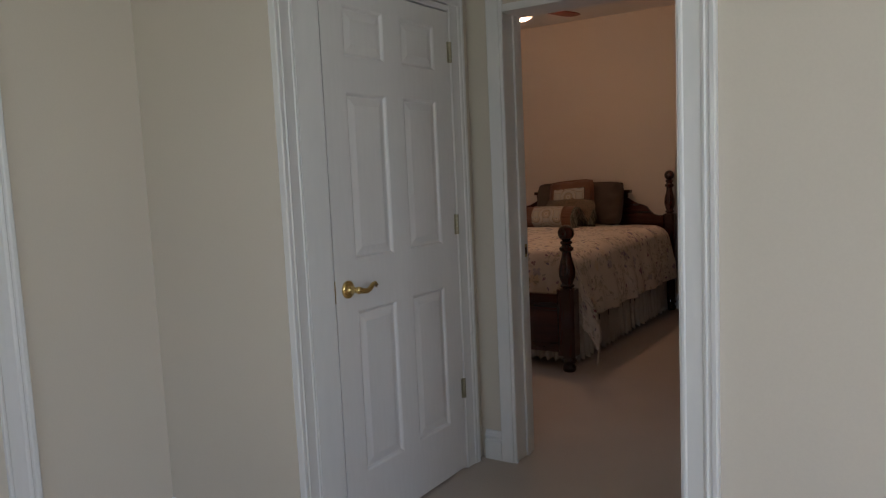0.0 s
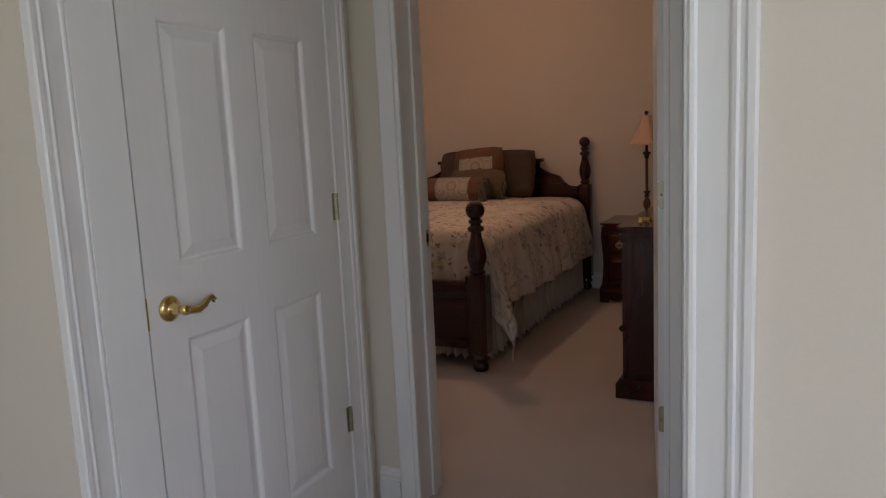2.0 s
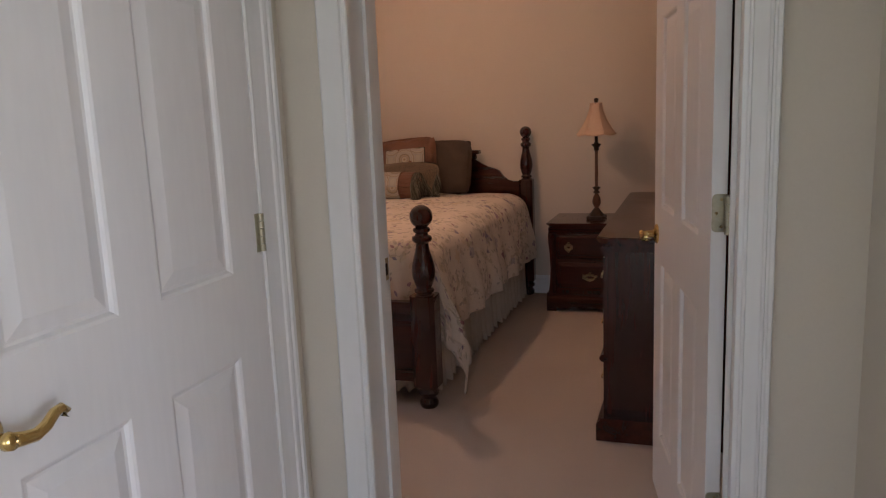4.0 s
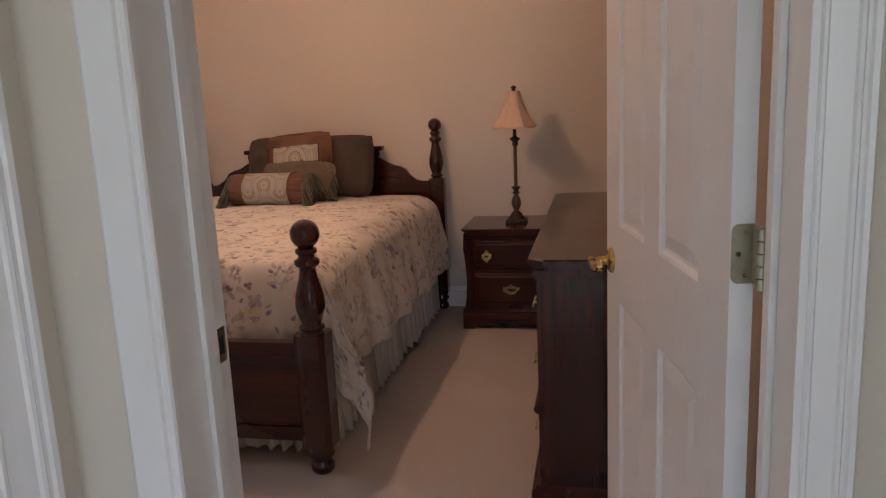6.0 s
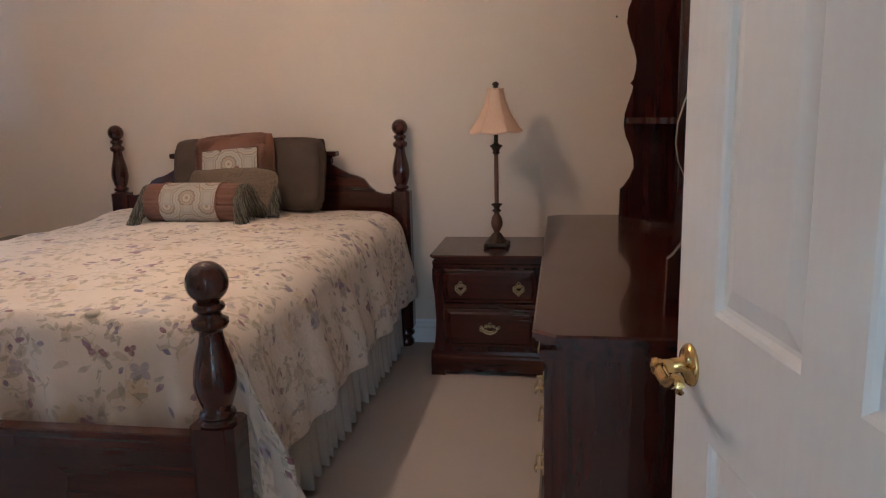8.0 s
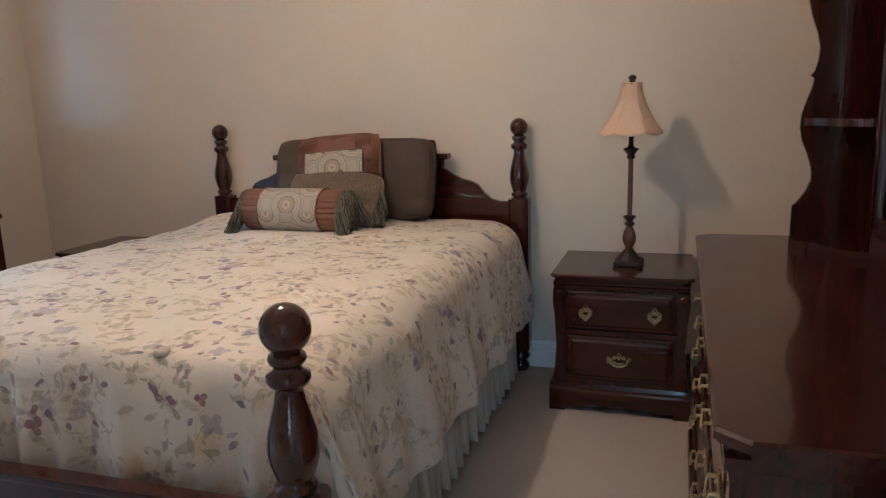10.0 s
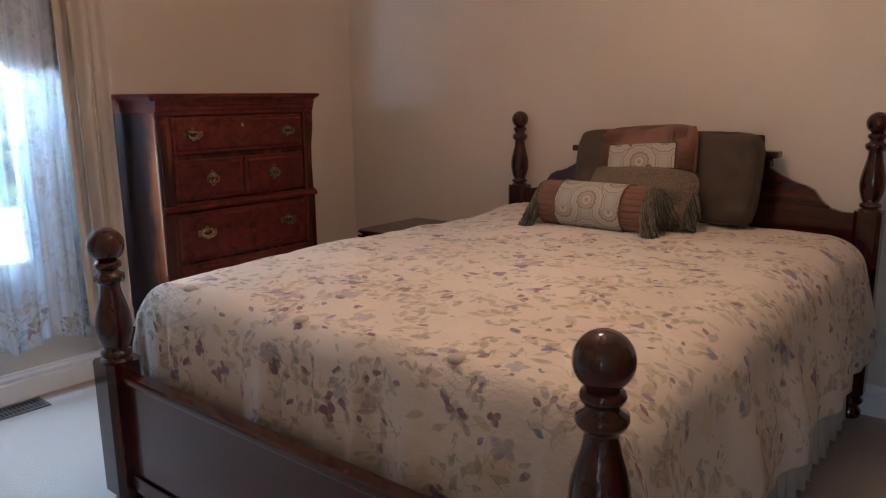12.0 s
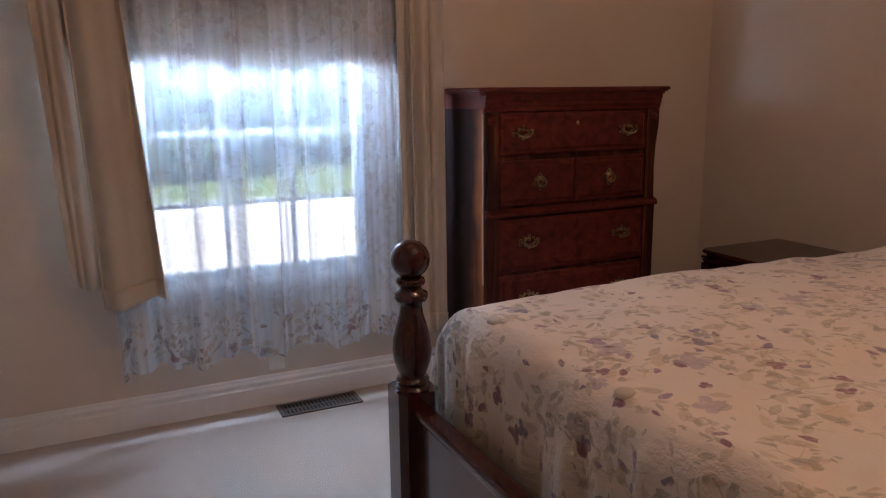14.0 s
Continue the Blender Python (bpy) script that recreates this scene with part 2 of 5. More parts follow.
def floral(name, ground_a, ground_b, density):
    """Cotton printed with sprays of watercolour leaves, stems and blossoms; mapped in metres by UV."""
    m, nt, b = material(name)
    uv = coords(nt, "UV")
    warp = node(nt, "ShaderNodeTexNoise", Scale=30.0, Detail=3.0)
    nt.links.new(uv, warp.inputs["Vector"])
    w = nt.nodes.new("ShaderNodeVectorMath")
    w.operation = "MULTIPLY_ADD"
    w.inputs[1].default_value = (0.016, 0.016, 0.0)
    nt.links.new(warp.outputs["Color"], w.inputs[0])
    nt.links.new(uv, w.inputs[2])
    n0 = node(nt, "ShaderNodeTexNoise", Scale=2.0, Detail=3.0)
    nt.links.new(uv, n0.inputs["Vector"])
    wash = node(nt, "ShaderNodeTexNoise", Scale=55.0, Detail=3.0)
    nt.links.new(uv, wash.inputs["Vector"])
    spray = node(nt, "ShaderNodeTexNoise", Scale=5.5, Detail=2.0)
    nt.links.new(uv, spray.inputs["Vector"])
    col = ramp(nt, [(0.3, ground_a), (0.7, ground_b)], n0.outputs[0]).outputs[0]
    tan = [(0.0, (0.40, 0.33, 0.22)), (0.4, (0.48, 0.40, 0.28)), (0.7, (0.42, 0.36, 0.29)), (1.0, (0.54, 0.43, 0.28))]
    olive = [(0.0, (0.25, 0.235, 0.155)), (0.4, (0.34, 0.305, 0.20)), (0.7, (0.22, 0.215, 0.20)), (1.0, (0.38, 0.32, 0.21))]
    mauve = [(0.0, (0.20, 0.070, 0.105)), (0.3, (0.30, 0.20, 0.29)), (0.6, (0.16, 0.15, 0.24)), (1.0, (0.25, 0.085, 0.10))]
    slate = [(0.0, (0.24, 0.24, 0.34)), (0.5, (0.32, 0.25, 0.36)), (1.0, (0.20, 0.21, 0.28))]
    straw = [(0.0, (0.58, 0.41, 0.16)), (0.5, (0.56, 0.46, 0.30)), (1.0, (0.54, 0.38, 0.26))]

    def clamp(v):
        return math_node(nt, "MINIMUM", math_node(nt, "MAXIMUM", v, 0.0), 1.0)

    # cell in metres, half length and half width in cells, petals, colours, strength, share in the sprays, share elsewhere
    layers = [(0.150, 0.30, 0.30, 5, straw, 0.40, 0.55, 0.10), (0.085, 0.44, 0.19, 0, tan, 0.62, 0.95, 0.16), (0.070, 0.46, 0.20, 0, tan, 0.60, 0.90, 0.14),
              (0.170, 0.25, 0.25, 4, slate, 0.58, 0.38, 0.05), (0.062, 0.46, 0.17, 0, olive, 0.62, 0.85, 0.08), (0.052, 0.45, 0.22, 0, olive, 0.58, 0.70, 0.07),
              (0.034, 0.42, 0.17, 0, olive, 0.62, 0.55, 0.05), (0.120, 0.23, 0.23, 3, mauve, 0.90, 0.42, 0.10), (0.056, 0.36, 0.20, 0, mauve, 0.90, 0.32, 0.07)]
    for i, (cell, hl, hw_, petals, cols, op, inner, outer) in enumerate(layers):
        mp = node(nt, "ShaderNodeMapping", Scale=(1 / cell, 1 / cell, 1), Rotation=(0, 0, 0.5 * i), Location=(i * 3.7, i * 1.9, 0))
        nt.links.new(w.outputs[0], mp.inputs[0])
        v = node(nt, "ShaderNodeTexVoronoi", Scale=1.0, Randomness=0.85)
        v.voronoi_dimensions = "2D"
        nt.links.new(mp.outputs[0], v.inputs["Vector"])
        sep = nt.nodes.new("ShaderNodeSeparateColor")
        nt.links.new(v.outputs["Color"], sep.inputs[0])
        away = nt.nodes.new("ShaderNodeVectorMath")
        away.operation = "SUBTRACT"
        nt.links.new(mp.outputs[0], away.inputs[0])
        nt.links.new(v.outputs["Position"], away.inputs[1])
        turn = nt.nodes.new("ShaderNodeVectorRotate")
        turn.rotation_type = "Z_AXIS"
        nt.links.new(away.outputs[0], turn.inputs["Vector"])
        nt.links.new(math_node(nt, "MULTIPLY", sep.outputs[1], 6.28), turn.inputs["Angle"])
        xyz = nt.nodes.new("ShaderNodeSeparateXYZ")
        nt.links.new(turn.outputs[0], xyz.inputs[0])
        size = math_node(nt, "ADD", math_node(nt, "MULTIPLY", sep.outputs[2], 0.5), 0.6)
        if petals:
            ang = math_node(nt, "ARCTAN2", xyz.outputs[1], xyz.outputs[0])
            lobe = math_node(nt, "ADD", math_node(nt, "MULTIPLY", math_node(nt, "ABSOLUTE", math_node(nt, "COSINE", math_node(nt, "MULTIPLY", ang, petals / 2))), 0.5), 0.55)
            edge = math_node(nt, "SUBTRACT", math_node(nt, "MULTIPLY", math_node(nt, "MULTIPLY", lobe, size), hl), v.outputs["Distance"])
            inside = clamp(math_node(nt, "MULTIPLY", edge, 1.0 / 0.03))
        else:
            along = math_node(nt, "DIVIDE", xyz.outputs[0], math_node(nt, "MULTIPLY", size, hl))
            wide = math_node(nt, "MULTIPLY", math_node(nt, "SUBTRACT", 1.0, math_node(nt, "MULTIPLY", along, along)), math_node(nt, "MULTIPLY", size, hw_))
            inside = clamp(math_node(nt, "MULTIPLY", math_node(nt, "SUBTRACT", wide, math_node(nt, "ABSOLUTE", xyz.outputs[1])), 1.0 / 0.04))
        inspray = clamp(math_node(nt, "MULTIPLY", math_node(nt, "SUBTRACT", spray.outputs[0], 0.44), 9.0))
        share = math_node(nt, "ADD", math_node(nt, "MULTIPLY", inspray, inner * density), outer * density)
        keep = math_node(nt, "LESS_THAN", math_node(nt, "FRACT", math_node(nt, "MULTIPLY", sep.outputs[0], 7.31)), share)
        tone = math_node(nt, "MULTIPLY", clamp(math_node(nt, "MULTIPLY", math_node(nt, "ADD", wash.outputs[0], 0.05), 1.7)), op)
        col = mixc(nt, math_node(nt, "MULTIPLY", math_node(nt, "MULTIPLY", inside, keep), tone), col, ramp(nt, cols, math_node(nt, "FRACT", math_node(nt, "MULTIPLY", sep.outputs[0], 3.17))).outputs[0])
    for scale, wid, op in ((6.0, 0.0045, 0.40), (9.0, 0.0055, 0.32)):
        st = node(nt, "ShaderNodeTexNoise", Scale=scale, Detail=1.5)
        nt.links.new(uv, st.inputs["Vector"])
        line = math_node(nt, "LESS_THAN", math_node(nt, "ABSOLUTE", math_node(nt, "SUBTRACT", st.outputs[0], 0.5)), wid)
        gate = math_node(nt, "GREATER_THAN", spray.outputs[0], 0.50)
        col = mixc(nt, math_node(nt, "MULTIPLY", math_node(nt, "MULTIPLY", line, gate), op), col, (0.30, 0.26, 0.18))
    nt.links.new(col, b.inputs["Base Color"])
    b.inputs["Roughness"].default_value = 0.85
    b.inputs["Sheen Weight"].default_value = 0.15
    n3 = node(nt, "ShaderNodeTexNoise", Scale=11.0, Detail=6.0, Roughness=0.6)
    nt.links.new(uv, n3.inputs["Vector"])
    bump(nt, b, n3.outputs[0], 0.7, 0.022)
    return m, nt, b, col


M_COVER = floral("floral_comforter", (0.66, 0.585, 0.495), (0.72, 0.645, 0.55), 0.66)[0]


def sheer_cloth(name, cover_low, cover_high, tint):
    """Thin cloth: part open weave, part light coming through, with a printed border low down (UV y in metres)."""
    m, nt, b, col = floral(name, tint, tint, 1.1)
    uv = nt.nodes.new("ShaderNodeTexCoord")
    sep = nt.nodes.new("ShaderNodeSeparateXYZ")
    nt.links.new(uv.outputs["UV"], sep.inputs[0])
    band = ramp(nt, [(0.44, (1, 1, 1)), (0.54, (0, 0, 0))], sep.outputs[1]).outputs[0]
    c2 = mixc(nt, math_node(nt, "ADD", math_node(nt, "MULTIPLY", band, 0.5), 0.3), tint, col)
    tr = node(nt, "ShaderNodeBsdfTranslucent")
    df = node(nt, "ShaderNodeBsdfDiffuse")
    nt.links.new(c2, tr.inputs[0])
    nt.links.new(c2, df.inputs[0])
    cl = node(nt, "ShaderNodeMixShader", Fac=0.945)
    nt.links.new(tr.outputs[0], cl.inputs[1])
    nt.links.new(df.outputs[0], cl.inputs[2])
    op = nt.nodes.new("ShaderNodeBsdfTransparent")
    mx = nt.nodes.new("ShaderNodeMixShader")
    wv = node(nt, "ShaderNodeTexNoise", Scale=1.0, Detail=3.0)
    nt.links.new(coords(nt, "UV", (13, 0.22, 1)), wv.inputs["Vector"])
    st2 = ramp(nt, [(0.44, (0, 0, 0)), (0.52, (0.45, 0.45, 0.45)), (0.56, (0.5, 0.5, 0.5)), (0.60, (1, 1, 1))], wv.outputs[0]).outputs[0]
    base = math_node(nt, "ADD", math_node(nt, "MULTIPLY", st2, 0.32), cover_low)
    nt.links.new(math_node(nt, "ADD", base, math_node(nt, "MULTIPLY", band, cover_high - cover_low)), mx.inputs[0])
    nt.links.new(op.outputs[0], mx.inputs[1])
    nt.links.new(cl.outputs[0], mx.inputs[2])
    nt.links.new(mx.outputs[0], nt.nodes["Material Output"].inputs[0])
    return m


M_SHEER = sheer_cloth("sheer_voile", 0.58, 0.70, (0.60, 0.68, 0.77))


def _blind():
    m, nt, b, col = floral("floral_blind", (0.40, 0.35, 0.30), (0.47, 0.41, 0.35), 0.8)
    tr = node(nt, "ShaderNodeBsdfTranslucent")
    nt.links.new(col, tr.inputs[0])
    mx = node(nt, "ShaderNodeMixShader", Fac=0.08)
    nt.links.new(b.outputs[0], mx.inputs[1])
    nt.links.new(tr.outputs[0], mx.inputs[2])
    op = nt.nodes.new("ShaderNodeBsdfTransparent")
    m2 = node(nt, "ShaderNodeMixShader", Fac=0.015)
    nt.links.new(mx.outputs[0], m2.inputs[1])
    nt.links.new(op.outputs[0], m2.inputs[2])
    nt.links.new(m2.outputs[0], nt.nodes["Material Output"].inputs[0])
    return m


M_BLIND = _blind()


def _medallion(name):
    """Woven ogee medallions: scalloped rings of cream, blue-grey, gold and brown."""
    m, nt, b = material(name)
    uv = nt.nodes.new("ShaderNodeTexCoord")
    sep = nt.nodes.new("ShaderNodeSeparateXYZ")
    nt.links.new(uv.outputs["UV"], sep.inputs[0])
    hx, hy = 0.105, 0.115
    x = math_node(nt, "PINGPONG", sep.outputs[0], hx)
    y = math_node(nt, "PINGPONG", sep.outputs[1], hy)

    def reach(dx, dy):
        u, v = math_node(nt, "SUBTRACT", x, dx), math_node(nt, "SUBTRACT", y, dy)
        r = math_node(nt, "SQRT", math_node(nt, "ADD", math_node(nt, "MULTIPLY", u, u), math_node(nt, "MULTIPLY", v, v)))
        wave = math_node(nt, "MULTIPLY", math_node(nt, "COSINE", math_node(nt, "MULTIPLY", math_node(nt, "ARCTAN2", v, u), 12.0)), 0.0022)
        return math_node(nt, "ADD", r, wave)
    rr = math_node(nt, "MINIMUM", reach(0.0, 0.0), reach(hx, hy))
    cream, pale, blue, gold, brown = (0.50, 0.44, 0.34), (0.42, 0.38, 0.31), (0.31, 0.31, 0.285), (0.32, 0.23, 0.13), (0.16, 0.11, 0.07)
    rings = [(0.0, brown), (0.06, gold), (0.13, cream), (0.22, cream), (0.25, brown), (0.30, pale), (0.40, gold), (0.44, brown), (0.48, blue),
             (0.56, cream), (0.62, blue), (0.68, cream), (0.76, pale), (0.80, brown), (0.84, cream), (0.90, blue), (1.0, pale)]
    c = ramp(nt, rings, math_node(nt, "MULTIPLY", rr, 1 / 0.092)).outputs[0]
    n = node(nt, "ShaderNodeTexNoise", Scale=260.0, Detail=2.0)
    nt.links.new(uv.outputs["UV"], n.inputs["Vector"])
    c = mixc(nt, math_node(nt, "MULTIPLY", n.outputs[0], 0.35), c, (0.36, 0.33, 0.27))
    nt.links.new(c, b.inputs["Base Color"])
    b.inputs["Roughness"].default_value = 0.8
    bump(nt, b, n.outputs[0], 0.3, 0.002)
    return m


M_MEDAL = _medallion("medallion_weave")


def _leopard():
    m, nt, b = material("speckled_weave")
    v = node(nt, "ShaderNodeTexVoronoi", Scale=150.0)
    nt.links.new(coords(nt, "UV", (1.0, 2.0, 1.0)), v.inputs["Vector"])
    c = ramp(nt, [(0.15, (0.05, 0.038, 0.026)), (0.6, (0.17, 0.125, 0.082))], v.outputs["Distance"]).outputs[0]
    nt.links.new(c, b.inputs["Base Color"])
    b.inputs["Roughness"].default_value = 0.85
    bump(nt, b, v.outputs["Distance"], 0.3, 0.002)
    return m


M_SPECK = _leopard()


def _simple(name, color, rough, transmission=0.0, emission=0.0, metallic=0.0):
    m, nt, b = material(name)
    b.inputs["Base Color"].default_value = (*color, 1)
    b.inputs["Roughness"].default_value = rough
    b.inputs["Transmission Weight"].default_value = transmission
    b.inputs["Metallic"].default_value = metallic
    b.inputs["Emission Color"].default_value = (1.0, 0.62, 0.36, 1)
    b.inputs["Emission Strength"].default_value = emission
    return m


M_MIRROR = _simple("mirror_silver", (0.86, 0.87, 0.86), 0.015, metallic=1.0)
M_GLASS = _simple("window_glass", (1, 1, 1), 0.0, 1.0)
M_BOWL = _simple("lit_frosted_glass", (0.85, 0.75, 0.62), 0.5, emission=0.12)


# ---- mesh helpers ----
def part(name, bm, mat, parent=None, label=""):
    me = bpy.data.meshes.new(name)
    bm.normal_update()
    bm.to_mesh(me)
    bm.free()
    me.materials.append(mat)
    ob = new(name, me)
    if parent is not None:
        ob.parent = parent
    if label:
        ob["label"] = label
    return ob


def thing(name, label, category, m=None, group="", kind=""):
    ob = new(name)
    ob.empty_display_size = 0.1
    if m is not None:
        ob.matrix_basis = m
    return tagged(ob, label, category, group, kind)


def box(bm, lo, hi, bevel=0.0, seg=2):
    c = [(a + b) / 2 for a, b in zip(lo, hi)]
    s = [abs(b - a) for a, b in zip(lo, hi)]
    vs = bmesh.ops.create_cube(bm, size=1.0, matrix=Matrix.Translation(c) @ Matrix.Diagonal((*s, 1)))["verts"]
    if bevel > 0:
        es = {e for v in vs for e in v.link_edges}
        bmesh.ops.bevel(bm, geom=list(es), offset=bevel, segments=seg, affect="EDGES", profile=0.6)
    return bm


def boxes(*lohis, bevel=0.0):
    bm = bmesh.new()
    for lo, hi in lohis:
        box(bm, lo, hi, bevel)
    return bm


def lathe(bm, prof, centre=(0, 0, 0), seg=28, axis="z", lobes=0, lobe=0.0):
    """Turns (radius, height) pairs about an axis."""
    rings = []
    for r, z in prof:
        ring = []
        for i in range(seg):
            a = 2 * math.pi * i / seg
            q = r * (1 + lobe * math.cos(lobes * a)) if lobes else r
            p = (q * math.cos(a), q * math.sin(a), z)
            if axis == "x":
                p = (p[2], p[0], p[1])
            elif axis == "y":
                p = (p[1], p[2], p[0])
            ring.append(bm.verts.new([u + w for u, w in zip(p, centre)]))
        rings.append(ring)
    for a, b in zip(rings, rings[1:]):
        for i in range(seg):
            f = bm.faces.new((a[i], a[(i + 1) % seg], b[(i + 1) % seg], b[i]))
            f.smooth = True
    for ring, flip in ((rings[0], True), (rings[-1], False)):
        cap = [bm.verts.new(v.co) for v in ring]
        bm.faces.new(list(reversed(cap)) if flip else cap)
    return bm


def prism(bm, pts, axis, lo, hi):
    """Extrudes a 2D outline along an axis. The outline's two numbers are the other two axes in xyz order."""
    def at(p, h):
        q = list(p)
        q.insert("xyz".index(axis), h)
        return q
    a = [bm.verts.new(at(p, lo)) for p in pts]
    b = [bm.verts.new(at(p, hi)) for p in pts]
    n = len(pts)
    for i in range(n):
        bm.faces.new((a[i], a[(i + 1) % n], b[(i + 1) % n], b[i]))
    bm.faces.new(list(reversed(a)))
    bm.faces.new(b)
    bmesh.ops.recalc_face_normals(bm, faces=bm.faces[:])
    return bm


def tube(bm, pts, r, seg=8):
    """A round rod along a line of points; r is a number or a function of 0..1."""
    rings = []
    pts = [Vector(p) for p in pts]
    for i, p in enumerate(pts):
        d = (pts[min(i + 1, len(pts) - 1)] - pts[max(i - 1, 0)]).normalized()
        u = d.cross(Vector((0, 0, 1)) if abs(d.z) < 0.9 else Vector((1, 0, 0))).normalized()
        v = d.cross(u)
        q = r(i / (len(pts) - 1)) if callable(r) else r
        rings.append([bm.verts.new(p + q * (math.cos(2 * math.pi * k / seg) * u + math.sin(2 * math.pi * k / seg) * v)) for k in range(seg)])
    for a, b in zip(rings, rings[1:]):
        for k in range(seg):
            bm.faces.new((a[k], a[(k + 1) % seg], b[(k + 1) % seg], b[k])).smooth = True
    bm.faces.new(list(reversed(rings[0])))
    bm.faces.new(rings[-1])
    return bm


def sheet(bm, nu, nv, fn, thick=0.0, uvfn=None):
    """A grid surface from fn(u, v); with a thickness it is a closed cloth."""
    uvl = bm.loops.layers.uv.verify()
    vs = [[bm.verts.new(fn(i / nu, j / nv)) for j in range(nv + 1)] for i in range(nu + 1)]
    uvs = {}
    for i in range(nu + 1):
        for j in range(nv + 1):
            uvs[vs[i][j]] = uvfn(i / nu, j / nv) if uvfn else (i / nu, j / nv)
    fs = []
    for i in range(nu):
        for j in range(nv):
            f = bm.faces.new((vs[i][j], vs[i + 1][j], vs[i + 1][j + 1], vs[i][j + 1]))
            f.smooth = True
            for l in f.loops:
                l[uvl].uv = uvs[l.vert]
            fs.append(f)
    if thick:
        bm.normal_update()
        back = [[bm.verts.new(v.co - v.normal * thick) for v in row] for row in vs]
        quads = []
        for i in range(nu):
            for j in range(nv):
                quads.append((back[i][j + 1], back[i + 1][j + 1], back[i + 1][j], back[i][j]))
        for i in range(nu):
            quads += [(vs[i][0], back[i][0], back[i + 1][0], vs[i + 1][0]), (vs[i + 1][nv], back[i + 1][nv], back[i][nv], vs[i][nv])]
        for j in range(nv):
            quads += [(vs[0][j + 1], back[0][j + 1], back[0][j], vs[0][j]), (vs[nu][j], back[nu][j], back[nu][j + 1], vs[nu][j + 1])]
        for i in range(nu + 1):
            for j in range(nv + 1):
                uvs[back[i][j]] = uvs[vs[i][j]]
        for q in quads:
            f = bm.faces.new(q)
            f.smooth = True
            for l in f.loops:
                l[uvl].uv = uvs[l.vert]
    return bm


# ---- structure ----
H = 2.74
XW, XE, YD0, YD1, YN = -4.89, -0.42, 2.81, 2.985, 6.71


def wall(name, label, mat, *lohis):
    return tagged(part(name, boxes(*lohis), mat), label, "wall", kind="structure")


wall("wall_north", "cream painted bedroom wall behind the bed", M_WALL, ((XW - 0.12, YN, 0), (XE + 0.12, YN + 0.12, H)))
wall("wall_west", "cream painted bedroom wall with the window", M_WALL,
     ((XW - 0.12, YD1, 0), (XW, 3.74, H)), ((XW - 0.12, 4.70, 0), (XW, YN, H)),
     ((XW - 0.12, 3.74, 0), (XW, 4.70, 0.555)), ((XW - 0.12, 3.74, 2.11), (XW, 4.70, H)))
wall("wall_east", "cream painted bedroom wall behind the dresser", M_WALL, ((XE, YD1, 0), (XE + 0.12, YN, H)))
# the wall with the bedroom doorway: hall paint on one face, bedroom paint on the other
wall("wall_south", "cream painted bedroom side of the doorway wall", M_WALL,
     ((XW - 0.12, 2.875, 0), (-1.47, YD1, H)), ((-0.56, 2.875, 0), (XE + 0.12, YD1, H)), ((-1.47, 2.875, 2.06), (-0.56, YD1, H)))
wall("wall_vestibule_north", "cream painted narrow wall beside the bedroom doorway", M_HALL,
     ((-1.74, YD0, 0), (-1.47, 2.875, H)), ((-0.56, YD0, 0), (-0.25, 2.875, H)), ((-1.47, YD0, 2.06), (-0.56, 2.875, H)))
wall("wall_vestibule_west", "cream painted wall with the closed panel door", M_HALL,
     ((-1.74, 1.605, 0), (-1.625, 1.812, H)), ((-1.74, 2.664, 0), (-1.625, YD0, H)), ((-1.74, 1.812, 2.06), (-1.625, 2.664, H)))
wall("wall_vestibule_east", "cream painted wall of the small vestibule", M_HALL, ((-0.335, 1.615, 0), (-0.25, YD0, H)))
wall("wall_hall_nook", "cream painted wall of the hall nook", M_HALL, ((-2.44, 1.605, 0), (-1.74, 1.725, H)))
wall("wall_hall_west", "cream painted hall wall", M_HALL, ((-2.44, -2.6, 0), (-2.32, 1.605, H)))
# unseen wall, added to keep sky light out of the closed door's gap
wall("wall_behind_closed_door", "plain unseen wall added behind the closed door", M_HALL, ((-2.44, 1.725, 0), (-2.32, YD0, H)))
wall("wall_hall_north", "cream painted hall wall beside the cased opening", M_HALL, ((-0.25, 1.615, 0), (2.2, 1.735, H)))
# unseen closing walls; their window openings are added for the hall lamps
wall("wall_hall_east", "cream painted unseen hall wall with an added window opening", M_HALL,
     ((2.2, -2.6, 0), (2.32, -1.2, H)), ((2.2, 0.4, 0), (2.32, 1.735, H)), ((2.2, -1.2, 0), (2.32, 0.4, 0.7)), ((2.2, -1.2, 2.2), (2.32, 0.4, H)))
wall("wall_hall_south", "cream painted unseen hall wall with an added window opening", M_HALL,
     ((-2.44, -2.72, 0), (-1.1, -2.6, H)), ((0.5, -2.72, 0), (2.32, -2.6, H)), ((-1.1, -2.72, 0), (0.5, -2.6, 0.7)), ((-1.1, -2.72, 2.2), (0.5, -2.6, H)))
tagged(part("ceiling", boxes(((-5.01, -2.72, H), (2.32, 6.83, H + 0.1))), M_CEIL), "white painted ceiling", "ceiling", kind="structure")
tagged(part("floor", boxes(((-5.01, -2.72, -0.08), (2.32, 6.83, 0.0))), M_CARPET), "beige cut-pile carpet floor", "carpet", kind="structure")

BASE = [(0, 0), (0.019, 0), (0.019, 0.086), (0.012, 0.092), (0.011, 0.099), (0.016, 0.104), (0.016, 0.114), (0.009, 0.124), (0.008, 0.132), (0.004, 0.137), (0, 0.137)]


